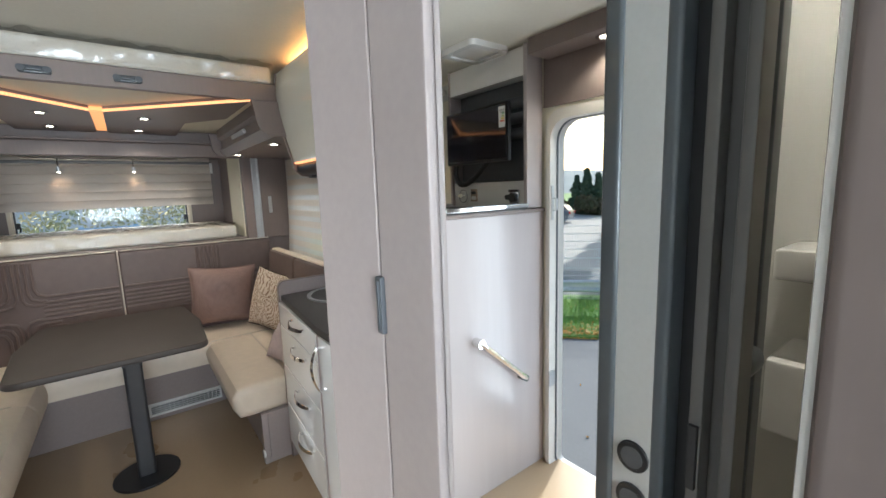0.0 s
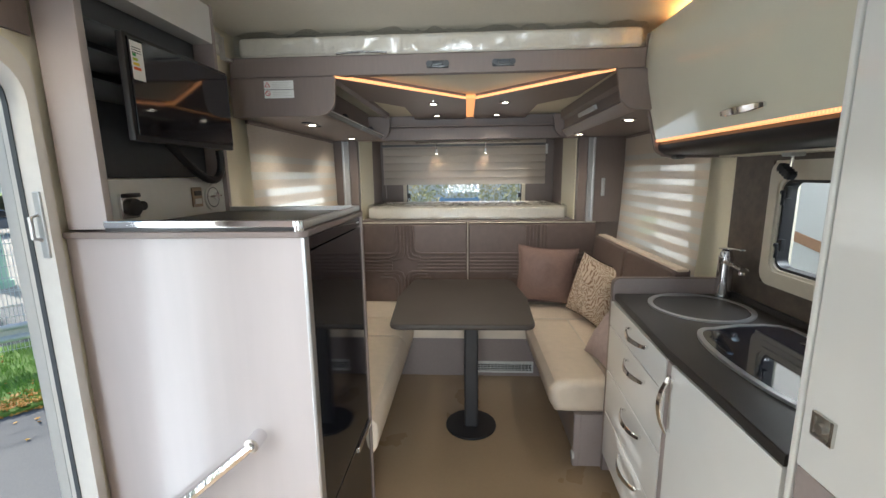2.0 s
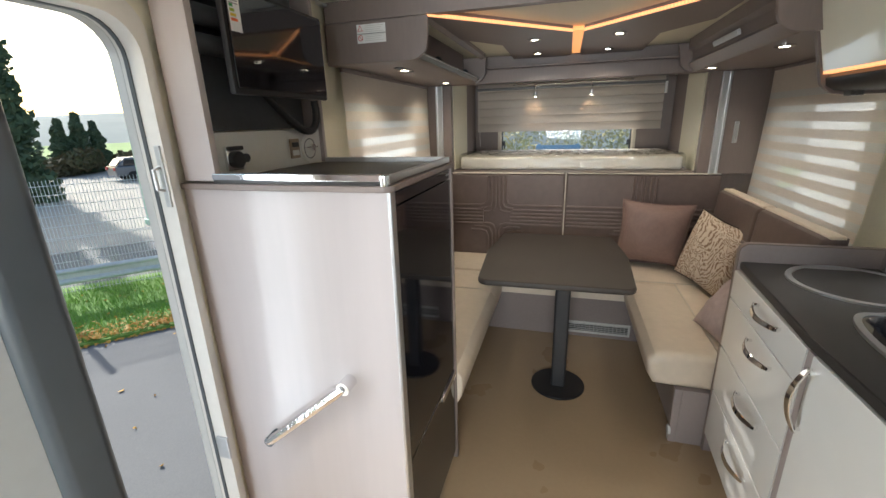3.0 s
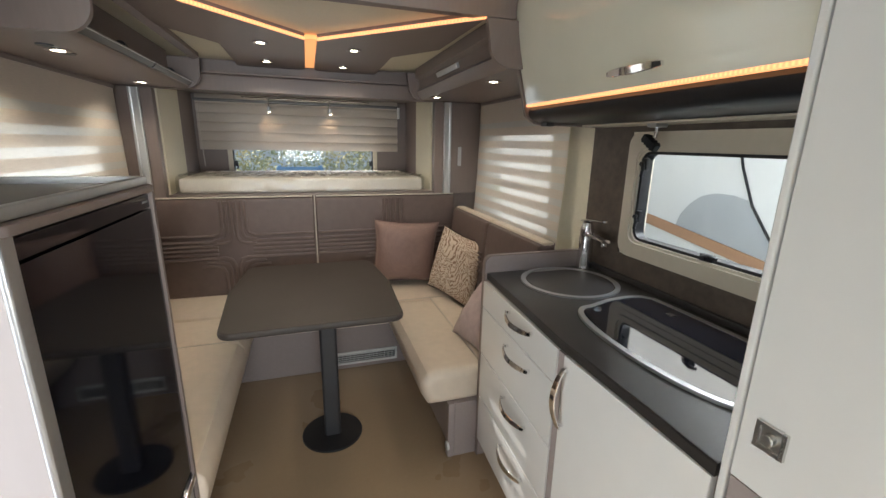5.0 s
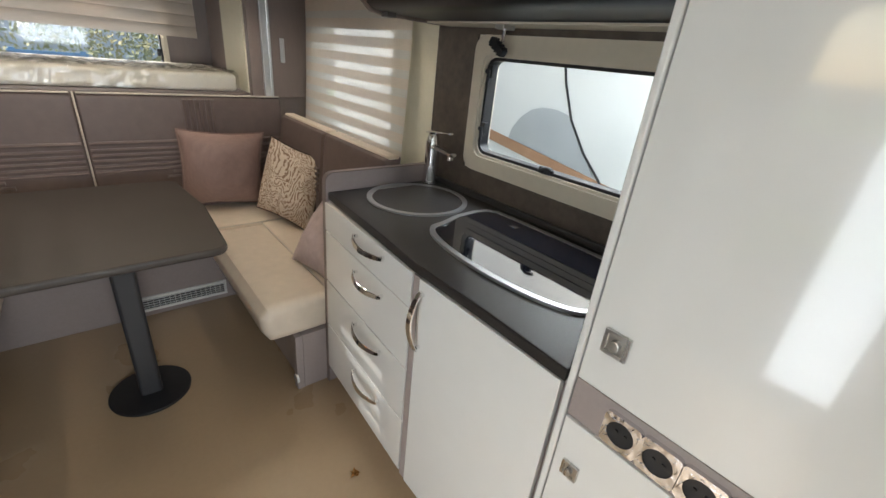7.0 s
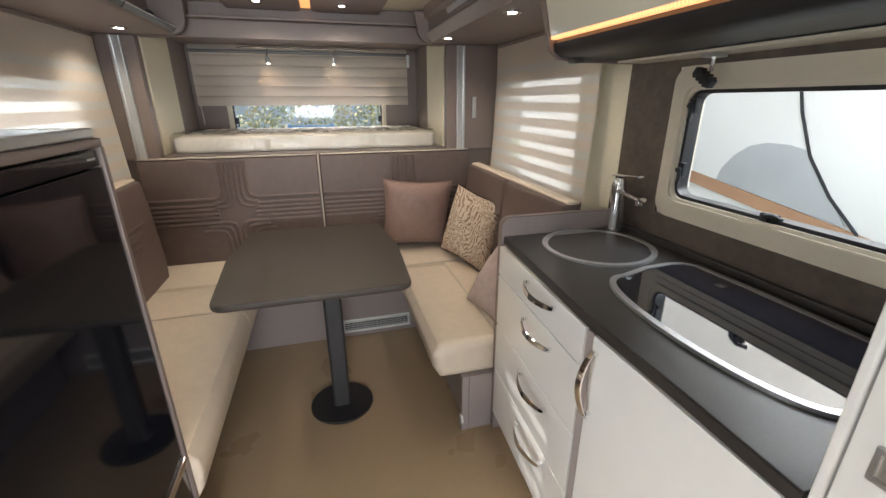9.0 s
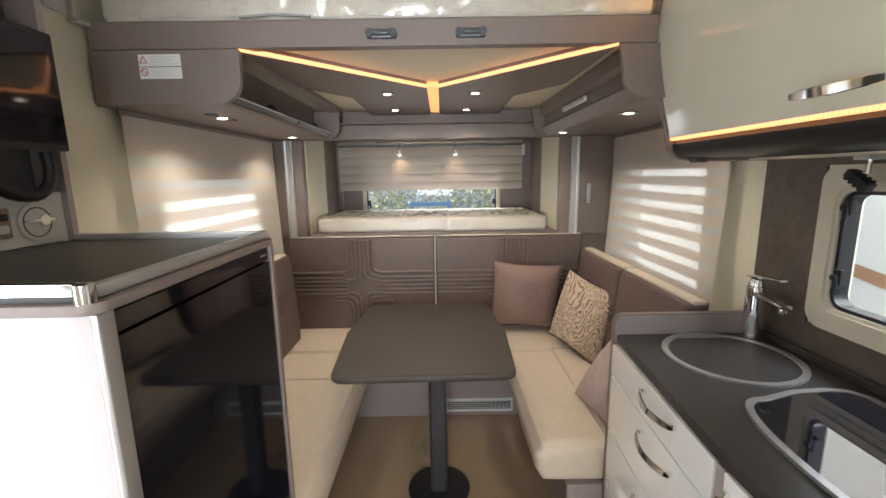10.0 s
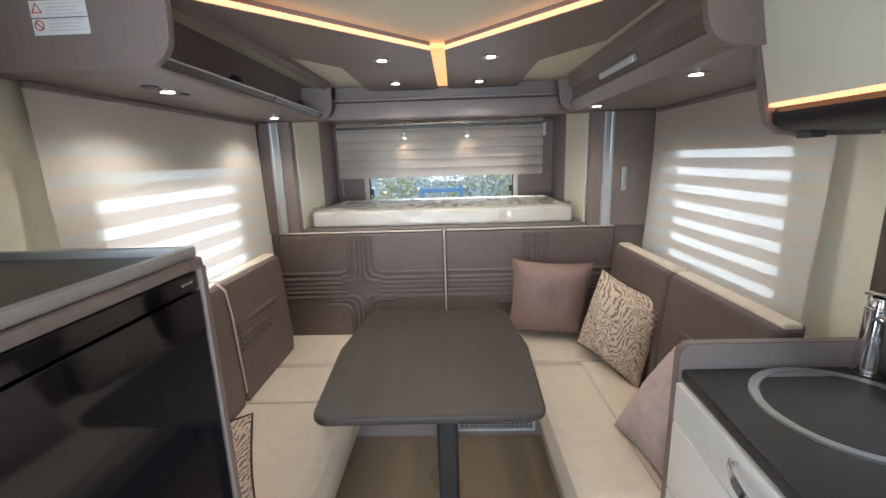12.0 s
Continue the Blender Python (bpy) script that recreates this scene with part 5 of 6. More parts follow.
    for z, deep in ((1.305, 0.05), (1.125, 0.125)):
        structure("shower_shelf_" + ("a" if z > 1.25 else "b"), box(0.80, 0.95, 0.15, 0.235, z - deep, z, 0.008), WHITE, "white moulded shower shelf", "shelf")
    spot(0.7, 0.1, 2.038, 5.0, 0.028)
    structure("edge_trim", box(0.215, 0.243, 0.0705, 0.0755, 0.0, 2.036, 0.002), WHITE, "white edge trim of the wardrobe side", "trim")
    structure("wardrobe_side", box(0.20, 0.245, -0.45, 0.070, 0.0, 2.036, 0.006), BROWN, "taupe wardrobe side next to the washroom")
    # cabinet on the entrance side
    c = thing("rear_cabinet", (-0.82, 0.1, 0.0), "light grey cabinet side with dark corner profile and round black vents", "cabinet")
    part("body", box(-1.085, -0.555, -1.55, 0.635, 0.0, 2.036), PALEGREY, c)
    part("corner_profile", prism(round_rect(-0.60, -0.545, 0.635, 0.688, 0.012, 4), "z", 0.0, 2.036), SLATE, c, "dark grey corner profile")
    part("front_skin", box(-1.085, -0.60, 0.6355, 0.645, 0.0, 2.036), TAUPE, c)
    for z in (0.655, 0.525):
        v = part("round_vent", join(cyl((-0.552, 0.575, z), "x", 0.045, 0.012, 32, bevel=0.004)), BLACK, c, "round black vent")
        part("hub", cyl((-0.546, 0.575, z), "x", 0.031, 0.004, 28), DARKGREY, v)


washroom()


def dry_leaf():
    bm = bmesh.new()
    rim = []
    for i in range(11):
        a = 2 * math.pi * i / 11
        r = (0.018, 0.010)[i % 2] * (1 + 0.2 * math.sin(i * 2.3))
        rim.append(bm.verts.new((0.445 + r * math.cos(a), 1.722 + 1.25 * r * math.sin(a), 0.002 + 0.006 * (i % 3))))
    mid = bm.verts.new((0.445, 1.722, 0.002))
    for i in range(11):
        bm.faces.new((mid, rim[i], rim[(i + 1) % 11]))
    bmesh.ops.solidify(bm, geom=bm.faces[:], thickness=0.0008)
    single("fallen_leaf", bm, material("dry_leaf", (0.42, 0.20, 0.05), 0.7, vary=0.2, scale=40), (0.445, 1.722, 0), "small curled orange-brown leaf on the vinyl floor", "leaf")


dry_leaf()


# ---------------------------------------------------------------- scatter cushions
def pillow(name, w, h, t, m, mat, label, piping=None, seed=0):
    """A stuffed cushion with drawn-out corners and creases; stands in its own x-z plane."""
    p = thing(name, m.translation, label, "cushion", "scatter cushions")
    n = 28
    bm = bmesh.new()
    grids = []
    for s in (-1, 1):
        rows = []
        for j in range(n + 1):
            row = []
            for i in range(n + 1):
                u, v = 2 * i / n - 1, 2 * j / n - 1
                full = max(0.0, (1 - abs(u) ** 2.6)) ** 0.55 * max(0.0, (1 - abs(v) ** 2.6)) ** 0.55
                ear = 1 - 0.085 * ((1 - u * u) * v * v + (1 - v * v) * u * u)
                wr = 0.006 * noise.noise(Vector((u * 2.6 + seed, v * 2.6, s))) + 0.005 * noise.noise(Vector((u * 7 + seed, v * 5, s * 3)))
                row.append(Vector((u * w / 2 * ear, s * (t / 2 * full + wr * full), v * h / 2 * ear)))
            rows.append(row)
        grids.append(rows)
    turn = m.to_3x3().to_4x4()
    org = m.translation
    verts = {}
    def vert(s, i, j):
        key = ("e", i, j) if i in (0, n) or j in (0, n) else (s, i, j)
        if key not in verts:
            verts[key] = bm.verts.new(org + turn.to_3x3() @ grids[s][j][i])
        return verts[key]
    for s in (0, 1):
        for j in range(n):
            for i in range(n):
                q = [vert(s, i, j), vert(s, i + 1, j), vert(s, i + 1, j + 1), vert(s, i, j + 1)]
                bm.faces.new(q if s == 0 else q[::-1])
    part("cover", bm, mat, p, "", 80)
    if piping:
        loop = []
        for k in range(4 * 14):
            side, f = divmod(k, 14)
            f = 2 * f / 14 - 1
            u, v = ((f, -1), (1, f), (-f, 1), (-1, -f))[side]
            ear = 1 - 0.085 * ((1 - u * u) * v * v + (1 - v * v) * u * u)
            loop.append(org + turn.to_3x3() @ Vector((u * w / 2 * ear * 1.005, 0, v * h / 2 * ear * 1.005)))
        part("piping", tube(loop, 0.004, 6, close=True), piping, p)
    return p


def leafy_cloth():
    """Cream cloth with short brown feather-like strokes in opposed diagonals."""
    m = material("leaf_print_cloth", (0.62, 0.52, 0.42), 0.75, vary=0.06, scale=60, bump=0.25, bump_scale=160)
    n, l = m.node_tree.nodes, m.node_tree.links
    b = n["Principled BSDF"]
    base = b.inputs["Base Color"].links[0].from_socket
    tc, sep, comb = n.new("ShaderNodeTexCoord"), n.new("ShaderNodeSeparateXYZ"), n.new("ShaderNodeCombineXYZ")
    l.new(tc.outputs["Generated"], sep.inputs[0])
    def math_node(op, a, v):
        k = n.new("ShaderNodeMath")
        k.operation = op
        if hasattr(a, "links"):
            l.new(a, k.inputs[0])
        else:
            k.inputs[0].default_value = a
        if hasattr(v, "links"):
            l.new(v, k.inputs[1])
        else:
            k.inputs[1].default_value = v
        return k.outputs[0]
    warp = n.new("ShaderNodeTexNoise")
    warp.inputs["Scale"].default_value = 4.0
    l.new(tc.outputs["Generated"], warp.inputs["Vector"])
    u = math_node("ADD", sep.outputs[0], math_node("MULTIPLY", warp.outputs["Fac"], 0.35))
    tri = math_node("ABSOLUTE", math_node("SUBTRACT", math_node("FRACT", math_node("MULTIPLY", u, 2.2), 0.0), 0.5), 0.0)
    v = math_node("ADD", math_node("MULTIPLY", sep.outputs[2], 1.0), math_node("MULTIPLY", tri, 0.55))
    strokes = math_node("FRACT", math_node("MULTIPLY", math_node("ADD", v, math_node("MULTIPLY", warp.outputs["Fac"], 0.16)), 19.0), 0.0)
    breakup = n.new("ShaderNodeTexNoise")
    breakup.inputs["Scale"].default_value = 22.0
    l.new(tc.outputs["Generated"], breakup.inputs["Vector"])
    mask = math_node("MULTIPLY", math_node("LESS_THAN", strokes, 0.46), math_node("GREATER_THAN", breakup.outputs["Fac"], 0.43))
    mix = n.new("ShaderNodeMix")
    mix.data_type = "RGBA"
    l.new(mask, mix.inputs[0])
    l.new(base, mix.inputs[6])
    mix.inputs[7].default_value = (0.26, 0.17, 0.115, 1)
    l.new(mix.outputs[2], b.inputs["Base Color"])
    return m


LEAFY = leafy_cloth()
DARKCLOTH = material("dark_brown_cloth", (0.05, 0.035, 0.032), 0.7, vary=0.1, scale=60, bump=0.2)
pillow("scatter_cushion", 0.43, 0.43, 0.15, pose(0.502, 3.385, 0.695, 3, 3.5, -5), SATIN, "rose-brown satin cushion against the end backrest", SATIN, 1)
pillow("scatter_cushion", 0.42, 0.42, 0.15, pose(0.755, 3.035, 0.672, -13, 8, -67), LEAFY, "cream cushion with brown leaf print in the corner", DARKCLOTH, 5)
pillow("scatter_cushion", 0.38, 0.38, 0.16, pose(0.712, 2.420, 0.608, -36, 0, -82), VELVET, "mauve velvet cushion beside the kitchen end panel", None, 9)
pillow("scatter_cushion", 0.34, 0.34, 0.13, pose(-0.765, 2.13, 0.585, -38, 0, 24), LEAFY, "cream cushion with brown leaf print beside the refrigerator", DARKCLOTH, 12)


# ---------------------------------------------------------------- outside
GROUND_Z = -1.65
ASPHALT = material("grey_asphalt", (0.135, 0.14, 0.15), 0.85, vary=0.12, scale=90, bump=0.5, bump_scale=150, mix_scale=0.5, detail=8)
GRAVEL = material("pale_gravel", (0.36, 0.335, 0.30), 0.9, vary=0.12, scale=30, bump=0.4, bump_scale=60, mix_scale=0.7, detail=8)
GRASS = material("grass_blade", (0.14, 0.33, 0.04), 0.6, scale=9, second=(0.26, 0.38, 0.07), mix_scale=1.2)
SOD = material("green_turf", (0.11, 0.25, 0.035), 0.9, scale=14, second=(0.17, 0.27, 0.055), mix_scale=1.0, bump=0.6, bump_scale=60)
LEAF = material("fallen_leaf", (0.62, 0.38, 0.07), 0.7, scale=3, second=(0.46, 0.20, 0.04), mix_scale=2.0)
ZINC = material("galvanised_steel", (0.60, 0.63, 0.65), 0.5, metal=0.25, vary=0.10, scale=14, mix_scale=1.5)
BLUEPAINT = material("blue_painted_steel", (0.03, 0.22, 0.55), 0.4, vary=0.05)
PALEBLUE = material("weathered_blue_paint", (0.20, 0.36, 0.55), 0.6, vary=0.1)
GREENPAINT = material("pale_green_paint", (0.45, 0.68, 0.53), 0.45, vary=0.06)
CYPRESS = material("cypress_foliage", (0.055, 0.10, 0.05), 0.8, scale=3, second=(0.09, 0.12, 0.07), mix_scale=1.0)
HEDGE = material("hedge_foliage", (0.075, 0.085, 0.035), 0.8, scale=3, second=(0.15, 0.11, 0.06), mix_scale=0.8)
GARDEN = material("garden_foliage", (0.30, 0.35, 0.20), 0.7, scale=3, second=(0.55, 0.48, 0.28), mix_scale=1.5)
HILL = material("hazy_hill", (0.20, 0.24, 0.24), 1.0, vary=0.1, scale=0.05, mix_scale=0.02)
BARK = material("bark", (0.10, 0.075, 0.055), 0.9, vary=0.2, scale=8)
CARGREY = material("grey_car_paint", (0.14, 0.15, 0.18), 0.3, metal=0.4, vary=0.04, coat=0.5)
TYRE = material("tyre_rubber", (0.02, 0.02, 0.02), 0.8)
REDLAMP = material("red_lamp_glass", (0.45, 0.02, 0.02), 0.2)
VANWHITE = material("white_van_gelcoat", (0.64, 0.67, 0.70), 0.35, vary=0.03, scale=2, coat=0.3)
VANGREY = material("grey_van_dome", (0.36, 0.39, 0.43), 0.4, vary=0.05, scale=4)
STRIPE = material("copper_brown_stripe", (0.36, 0.21, 0.13), 0.45, vary=0.04)

AL, NO = Vector((0.68, 0.733, 0)), Vector((-0.733, 0.68, 0))    # along the road's edge, and away from the camper


def place(a, b, z=GROUND_Z):
    p = AL * a + NO * b
    return Vector((p.x, p.y, z))


def outside():
    big = bmesh.new()
    c = [big.verts.new((x * 600, y * 600, GROUND_Z)) for x, y in ((-1, -1), (1, -1), (1, 1), (-1, 1))]
    big.faces.new(c)
    structure("ground", big, ASPHALT, "grey asphalt yard reaching to the horizon", "ground")
    structure("verge", prism([tuple(place(a, b).xy) for a, b in ((-60, 7.95), (60, 7.95), (60, 11.2), (-60, 11.2))][::-1], "z", GROUND_Z - 0.1, GROUND_Z + 0.05), SOD, "grass verge beside the yard", "ground")
    structure("gravel_lot", prism([tuple(place(a, b).xy) for a, b in ((-60, 13), (6, 15), (16, 30), (40, 44), (-60, 46))][::-1], "z", GROUND_Z - 0.1, GROUND_Z + 0.012), GRAVEL, "pale gravel parking lot", "ground")
    structure("meadow", prism([tuple(place(a, b).xy) for a, b in ((-140, 46), (140, 46), (140, 160), (-140, 160))][::-1], "z", GROUND_Z - 0.1, GROUND_Z + 0.03), SOD, "green meadow beyond the lot", "ground")
    rnd = random.Random(4)
    # grass blades near the doorway's view
    vs, fs = [], []
    for _ in range(26000):
        p = place(rnd.uniform(-6, 9), 8.0 + 2.9 * rnd.random() ** 1.2, GROUND_Z + 0.045)
        h, w, a = rnd.uniform(0.05, 0.12), 0.008, rnd.uniform(0, 6.283)
        dx, dy = math.cos(a) * w, math.sin(a) * w
        lx, ly = rnd.uniform(-0.04, 0.04), rnd.uniform(-0.04, 0.04)
        k = len(vs)
        vs += [(p.x - dx, p.y - dy, p.z), (p.x + dx, p.y + dy, p.z), (p.x + lx, p.y + ly, p.z + h)]
        fs.append((k, k + 1, k + 2))
    me = bpy.data.meshes.new("grass")
    me.from_pydata(vs, [], fs)
    me.materials.append(GRASS)
    tagged(new("grass", me), "short green grass on the verge", "grass", kind="stuff")
    vs, fs = [], []
    for _ in range(5200):
        edge = rnd.random()
        b = 7.9 + abs(rnd.gauss(0, 0.34)) if edge < 0.86 else rnd.uniform(3.0, 10.5)
        if edge < 0.86 and b > 8.6 and rnd.random() < 0.5:
            continue
        if edge >= 0.86 and rnd.random() < 0.6:
            continue
        p = place(rnd.uniform(-6, 9), b, GROUND_Z + (0.09 if b > 7.95 else 0.012))
        r, a, ti = rnd.uniform(0.018, 0.04), rnd.uniform(0, 6.283), rnd.uniform(0, 0.03)
        k = len(vs)
        for j in range(5):
            q = a + j * 1.2566
            rr = r * (1.0 if j % 2 else 0.7)
            vs.append((p.x + rr * math.cos(q), p.y + rr * math.sin(q), p.z + ti * math.sin(j * 2.1)))
        fs.append((k, k + 1, k + 2, k + 3, k + 4))
    me = bpy.data.meshes.new("fallen_leaves")
    me.from_pydata(vs, [], fs)
    me.materials.append(LEAF)
    tagged(new("fallen_leaves", me), "orange and yellow fallen leaves along the verge", "leaves", kind="stuff")
    # crash barrier
    g = thing("guard_rail", place(0, 9.95), "galvanised steel guard rail on short posts", "guard rail")
    prof = [(0, -0.9), (-0.03, -0.92), (-0.045, -0.95), (-0.03, -0.985), (0.02, -1.01), (0.02, -1.09), (-0.03, -1.115), (-0.045, -1.15), (-0.03, -1.18), (0, -1.20), (0.012, -1.19), (-0.03, -1.15), (0.035, -1.09), (0.035, -1.01), (-0.03, -0.95), (0.012, -0.91)]
    bm = bmesh.new()
    ends = [[bm.verts.new(place(a, 9.95 + o, z)) for o, z in prof] for a in (-40, 40)]
    for i in range(len(prof)):
        j = (i + 1) % len(prof)
        bm.faces.new((ends[0][i], ends[0][j], ends[1][j], ends[1][i]))
    bmesh.ops.recalc_face_normals(bm, faces=bm.faces[:])
    part("beam", bm, ZINC, g, "", 50)
    for a in np.arange(-12.2, 14, 2.0):
        p = place(a, 10.03)
        part("post", box(p.x - 0.05, p.x + 0.05, p.y - 0.03, p.y + 0.03, GROUND_Z, -0.98), ZINC, g)
    # mesh fence with blue posts
    f = thing("mesh_fence", place(0, 10.7), "welded mesh fence with blue steel posts", "fence")
    for a in (-7.6, -5.1, -2.6, -0.1, 2.4, 9.9):
        p = place(a, 10.7)
        part("post", box(p.x - 0.04, p.x + 0.04, p.y - 0.04, p.y + 0.04, GROUND_Z, 0.66, 0.006), BLUEPAINT, f, "blue steel post")
    vs, fs = [], []
    def wire(p, q, r):
        k = len(vs)
        d = (q - p).normalized()
        s = d.cross(NO).normalized() * r
        t = NO * r
        for e in (p, q):
            vs.extend([tuple(e + s), tuple(e + t), tuple(e - s), tuple(e - t)])
        for i in range(4):
            fs.append((k + i, k + (i + 1) % 4, k + 4 + (i + 1) % 4, k + 4 + i))
    for a in np.arange(-9, 12, 0.055):
        wire(place(a, 10.7, GROUND_Z + 0.05), place(a, 10.7, 0.62), 0.0045)
    for z in (-1.55, -1.35, -1.15, -0.95, -0.75, -0.50, -0.47, -0.25, -0.05, 0.15, 0.35, 0.52):
        wire(place(-9, 10.69, z), place(12, 10.69, z), 0.0065)
    me = bpy.data.meshes.new("wire_mesh")
    me.from_pydata(vs, [], fs)
    me.materials.append(ZINC)
    wm = new("wire_mesh", me)
    wm.parent = f
    wm.location = -f.location
    tagged(wm, "fine steel wire mesh", kind="stuff")
    # lamp post and overhead cable
    q = Vector((-13.7, 11.27, GROUND_Z))
    lp = thing("lamp_post", q, "pale green round lamp post at the lot's edge", "lamp post")
    part("shaft", cyl((q.x, q.y, GROUND_Z + 4.0), "z", 0.28, 8.0, 24, 0.17), GREENPAINT, lp)
    part("base", cyl((q.x, q.y, GROUND_Z + 0.1), "z", 0.36, 0.2, 24, bevel=0.02), GREENPAINT, lp)
    cb = single("overhead_cable", tube([place(-60, 40, 7.6), place(-20, 40, 6.9), place(10, 40, 6.6), place(60, 40, 7.4)], 0.03, 6), DARKGREY, place(0, 40, 6.7), "thin dark overhead cable above the lot", "cable")


outside()


def leaf_cloud(name, mat, spots, count, size, seed, label, category, trunk=None, kind=""):
    """Foliage of many small leaf clumps inside stacked ellipsoids: (centre, radii)."""
    rnd = random.Random(seed)
    vs, fs = [], []
    for c, r in spots:
        for _ in range(count):
            while True:
                d = Vector((rnd.uniform(-1, 1), rnd.uniform(-1, 1), rnd.uniform(-1, 1)))
                if 0.25 < d.length < 1:
                    break
            bumpy = 0.78 + 0.35 * noise.noise(d * 2.3 + Vector(c) * 0.3)
            p = Vector(c) + Vector((d.x * r[0], d.y * r[1], d.z * r[2])) * bumpy
            s = size * rnd.uniform(0.6, 1.4)
            u = Vector((rnd.gauss(0, 1), rnd.gauss(0, 1), rnd.gauss(0, 1))).normalized() * s
            w = u.orthogonal().normalized() * s * rnd.uniform(0.35, 0.7)
            k = len(vs)
            vs += [tuple(p - u), tuple(p + w), tuple(p + u), tuple(p - w)]
            fs.append((k, k + 1, k + 2, k + 3))
    base = Vector((spots[0][0][0], spots[0][0][1], GROUND_Z))
    t = thing(name, base, label, category)
    me = bpy.data.meshes.new("crown")
    me.from_pydata([tuple(Vector(v) - base) for v in vs], [], fs)
    me.materials.append(mat)
    cr = new("crown", me)
    cr.parent = t
    if trunk:
        part("trunk", tube([base, base + Vector((0.05, 0, trunk * 0.5)), base + Vector((0, 0.05, trunk))], [0.16, 0.11, 0.05], 10), BARK, t)
        for k in range(4):
            a = k * 1.7
            part("limb", tube([base + Vector((0, 0, trunk * 0.35)), base + Vector((math.cos(a) * 0.35, math.sin(a) * 0.35, trunk * 0.7))], [0.05, 0.02], 8), BARK, t)
    return t


def far_plants():
    def cypress(x, y, h, r, seed):
        n = 7
        spots = [((x + 0.1 * math.sin(i * 2 + seed), y + 0.1 * math.cos(i * 3), GROUND_Z + h * (0.08 + 0.88 * i / (n - 1))), (r * (1.0 - 0.75 * (i / (n - 1)) ** 1.6), r * (1.0 - 0.75 * (i / (n - 1)) ** 1.6), h * 0.13)) for i in range(n)]
        leaf_cloud("cypress_tree", CYPRESS, spots, 900, 0.16 if h > 6 else 0.13, seed, "tall dark green cypress tree beyond the fence", "tree", h * 0.6)
    for k, (d, ang, h, r) in enumerate(((27, 0.0, 9.5, 1.35), (28.5, -3.0, 10.0, 1.4), (44, 3.4, 3.9, 1.15), (44, 4.9, 4.3, 1.2), (44.5, 6.2, 3.7, 1.0))):
        a = radians(151.2 - ang)
        cypress(-0.08 + d * math.cos(a), 0.39 + d * math.sin(a), h, r, 20 + k)
    for k, (d, ang, w) in enumerate(((42, 2.6, 2.6), (43, 3.6, 2.0), (46, 8.2, 2.4), (47, 9.6, 2.2), (60, 20, 4), (60, 24, 4), (60, 4, 4))):
        a = radians(151.2 - ang)
        x, y = -0.08 + d * math.cos(a), 0.39 + d * math.sin(a)
        leaf_cloud("bush", HEDGE, [((x, y, GROUND_Z + 0.7), (w * 0.6, w * 0.6, 0.9)), ((x + 1, y + 1, GROUND_Z + 1.1), (w * 0.5, w * 0.5, 1.0))], 900, 0.17, 40 + k, "brown-green bush beyond the parking lot", "bush")
    # low hills
    bm = bmesh.new()
    rows = []
    for j, (d, hh) in enumerate(((150, 0), (220, 9), (330, 17), (420, 4))):
        rows.append([bm.verts.new((d * math.cos(radians(a)), d * math.sin(radians(a)), GROUND_Z + hh * (0.7 + 0.5 * noise.noise(Vector((a * 0.06, j, 1)))))) for a in np.arange(95, 215, 4)])
    for j in range(3):
        for i in range(len(rows[0]) - 1):
            bm.faces.new((rows[j][i], rows[j][i + 1], rows[j + 1][i + 1], rows[j + 1][i]))
    structure("backdrop", bm, HILL, "low hazy hills in the distance", "hills", 80)
    # garden behind the end window
    leaf_cloud("garden_bush", GARDEN, [((-0.4, 9.0, 0.9), (0.9, 0.5, 1.3)), ((0.5, 9.2, 0.6), (0.8, 0.5, 1.4)), ((1.1, 9.0, 1.0), (0.5, 0.5, 1.2)), ((-1.2, 9.3, 0.4), (0.6, 0.5, 1.4))], 1500, 0.036, 61, "tall garden bush with yellowing leaves behind the end window", "bush", 1.6)
    structure("garden_wall", box(-7, 1.6, 12.0, 12.2, GROUND_Z, 2.6, 0.02), VANWHITE, "pale rendered garden wall", "wall")
    bb = thing("blue_bench", (-0.2, 8.2, GROUND_Z), "blue painted timber frame among the bushes", "frame")
    for x in (-0.55, 0.1):
        part("upright", box(x - 0.03, x + 0.03, 8.17, 8.23, GROUND_Z, 1.02, 0.004), PALEBLUE, bb)
    part("board", box(-0.6, 0.15, 8.16, 8.20, 0.93, 1.0, 0.004), PALEBLUE, bb)
    # a white motorhome parked alongside
    v = thing("parked_motorhome", (2.6, 2.5, GROUND_Z), "white parked motorhome side with copper stripe and grey dome-shaped area", "motorhome")
    part("body", box(2.2, 4.3, -0.6, 5.5, GROUND_Z + 0.4, 2.2, 0.05, 3), VANWHITE, v)
    part("stripe", prism([(3.6, 1.07), (3.02, 0.965), (1.93, 0.80), (1.0, 0.66), (1.0, 0.60), (1.93, 0.735), (3.02, 0.895), (3.6, 1.0)], "x", 2.192, 2.1985), STRIPE, v, "copper-brown stripe")
    # flat grey dome shape laid on the white side
    dome = [(2.78, 0.93), (2.76, 1.0), (2.70, 1.08), (2.62, 1.14), (2.53, 1.165), (2.42, 1.165), (2.33, 1.145), (2.22, 1.0), (2.08, 0.83)]
    part("panel", prism(dome[::-1], "x", 2.193, 2.198), VANGREY, v, "grey dome-shaped area")
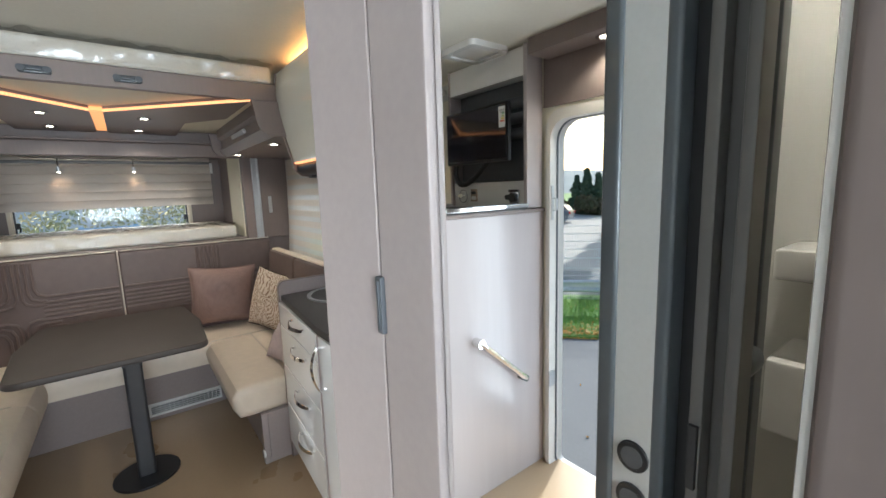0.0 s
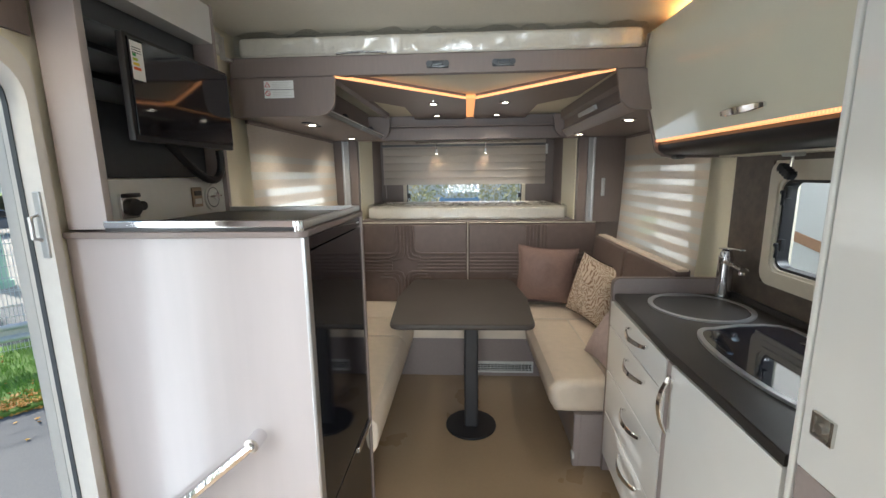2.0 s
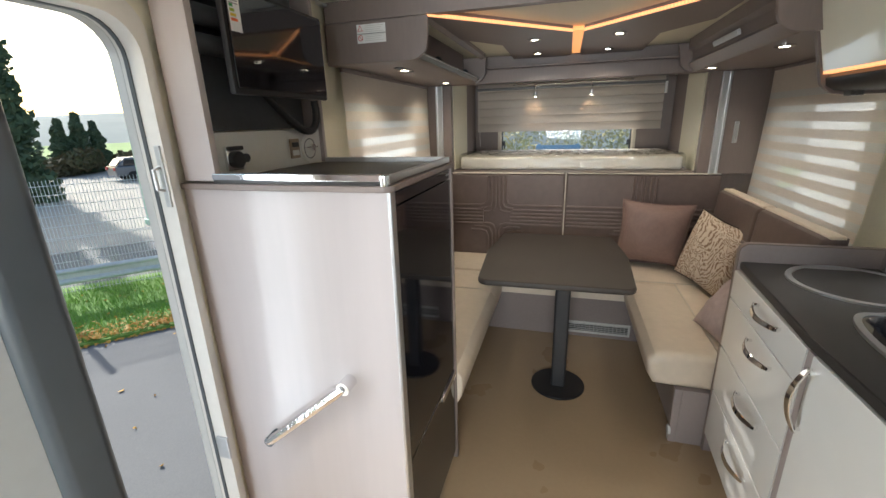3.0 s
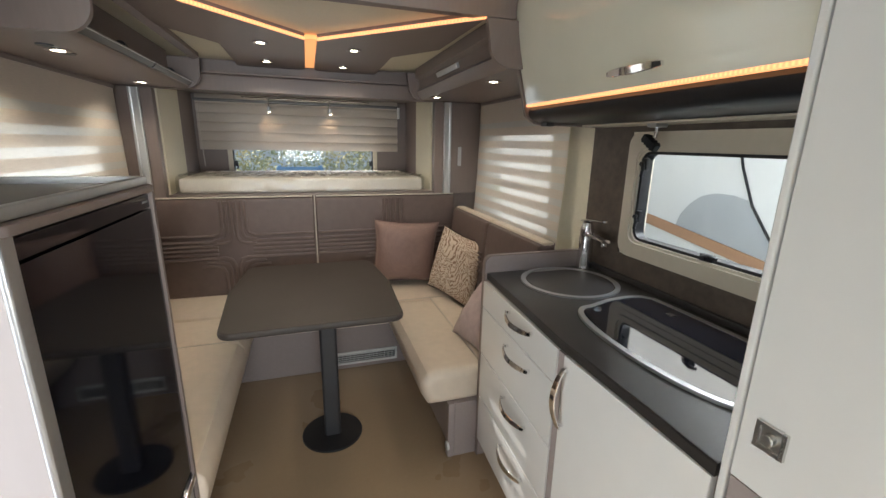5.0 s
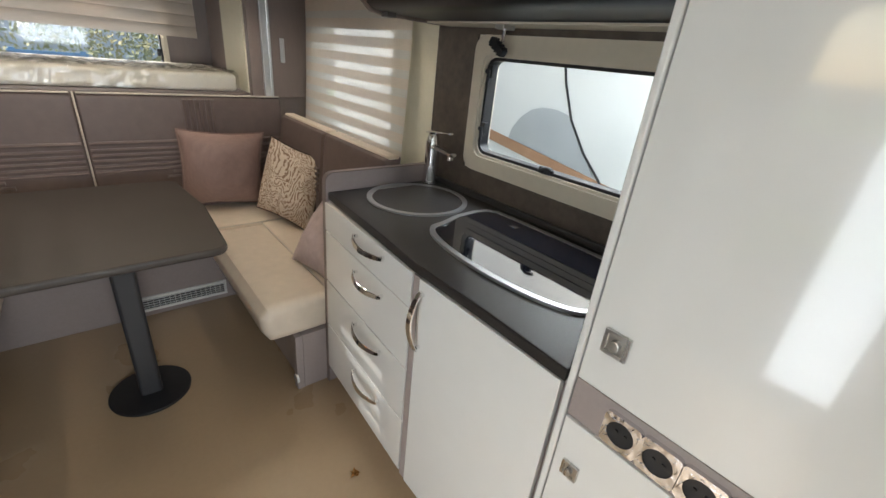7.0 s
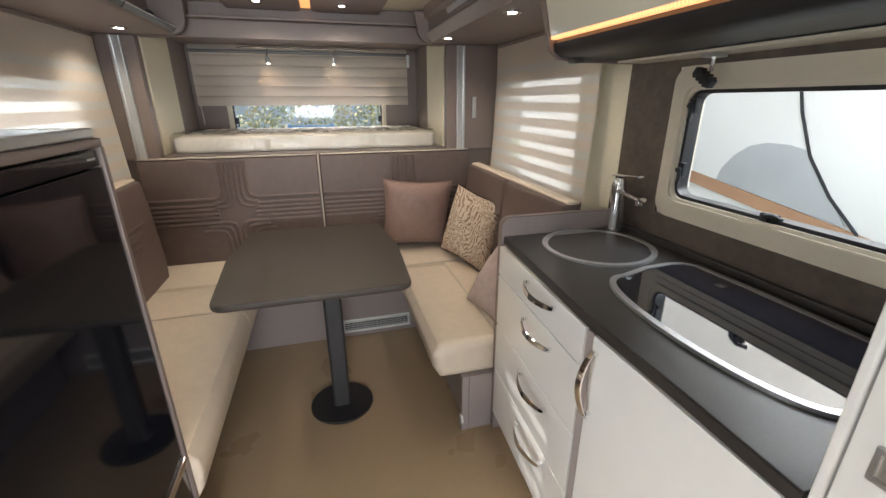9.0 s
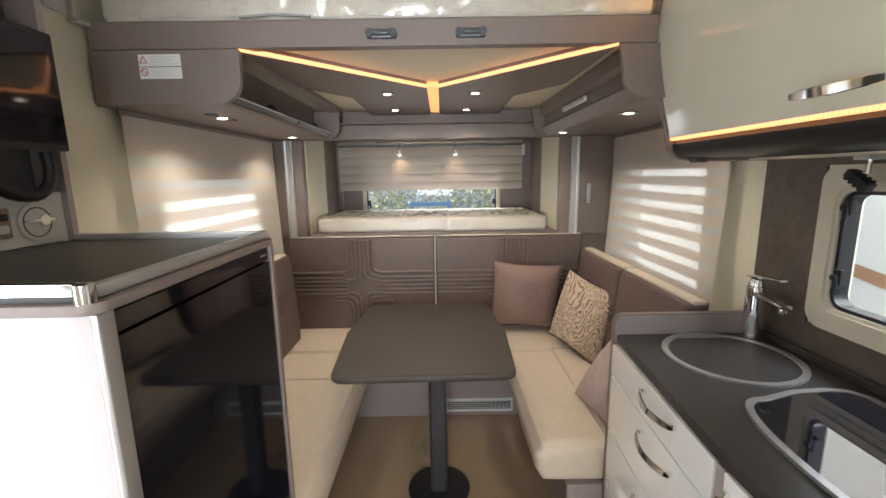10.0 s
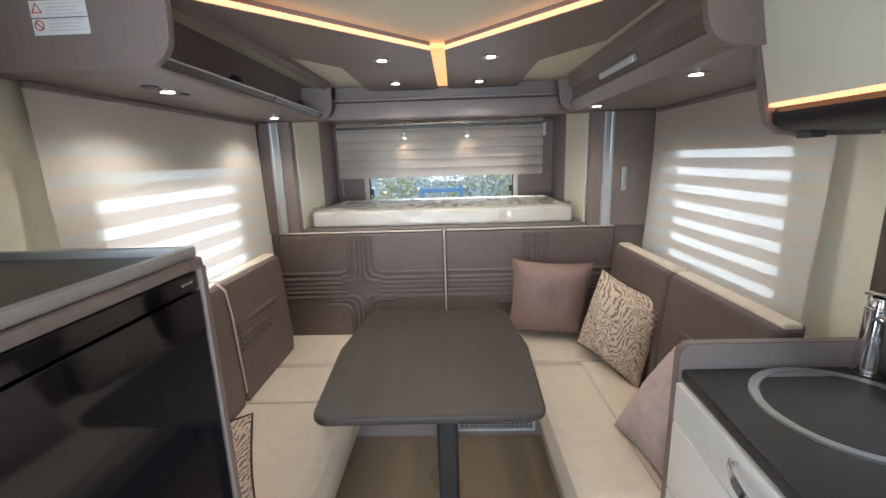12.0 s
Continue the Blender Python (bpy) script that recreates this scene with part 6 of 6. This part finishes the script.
    part("trim_line", tube([(2.196, 2.44, 1.45), (2.196, 2.40, 1.32), (2.196, 2.31, 1.12), (2.196, 2.18, 0.95), (2.196, 2.0, 0.78)], 0.008, 6), BLACK, v, "dark curved trim line")
    for y in (0.3, 4.4):
        w = part("wheel", cyl((2.35, y, GROUND_Z + 0.36), "x", 0.36, 0.24, 28, bevel=0.03), TYRE, v)
    # grey estate car in the lot
    cx, cy = -0.08 + 35 * math.cos(radians(140.9)), 0.39 + 35 * math.sin(radians(140.9))
    car = thing("parked_car", (cx, cy, GROUND_Z), "grey estate car parked in the lot", "car")
    def local(bm):
        return moved(bm, pose(cx, cy, GROUND_Z, 0, 0, 70))
    part("body", local(prism([(-2.2, 0.35), (2.2, 0.35), (2.25, 0.75), (1.3, 0.92), (-2.2, 0.98), (-2.28, 0.7)][::-1], "y", -0.88, 0.88, 0.08, 3)), CARGREY, car)
    part("cabin", local(prism([(-2.1, 0.95), (1.25, 0.92), (0.35, 1.42), (-1.6, 1.46)][::-1], "y", -0.74, 0.74, 0.08, 3)), CARGREY, car)
    for x0, x1 in ((-1.75, -0.95), (-0.88, 0.0), (0.06, 0.75)):
        part("window", local(prism([(x0, 1.0), (x1, 1.0), (x1 - 0.12, 1.36), (x0 + 0.08, 1.38)][::-1], "y", -0.76, 0.76)), BLACKGLASS, car, "dark car window")
    part("rear_window", local(prism([(-2.13, 1.02), (-2.0, 1.02), (-1.72, 1.4), (-1.8, 1.4)], "y", -0.62, 0.62)), BLACKGLASS, car, "dark rear window")
    part("roof", local(prism([(0.35, 1.40), (-1.65, 1.44), (-1.6, 1.49), (0.25, 1.46)], "y", -0.70, 0.70, 0.02)), CARGREY, car)
    for x in (-1.35, 1.4):
        for y in (-0.8, 0.8):
            part("wheel", local(cyl((x, y, 0.32), "y", 0.32, 0.2, 24, bevel=0.03)), TYRE, car)
    for y in (-0.7, 0.7):
        part("tail_lamp", local(box(-2.30, -2.2, y - 0.14, y + 0.14, 0.72, 0.92, 0.02)), REDLAMP, car, "red tail lamp")


far_plants()
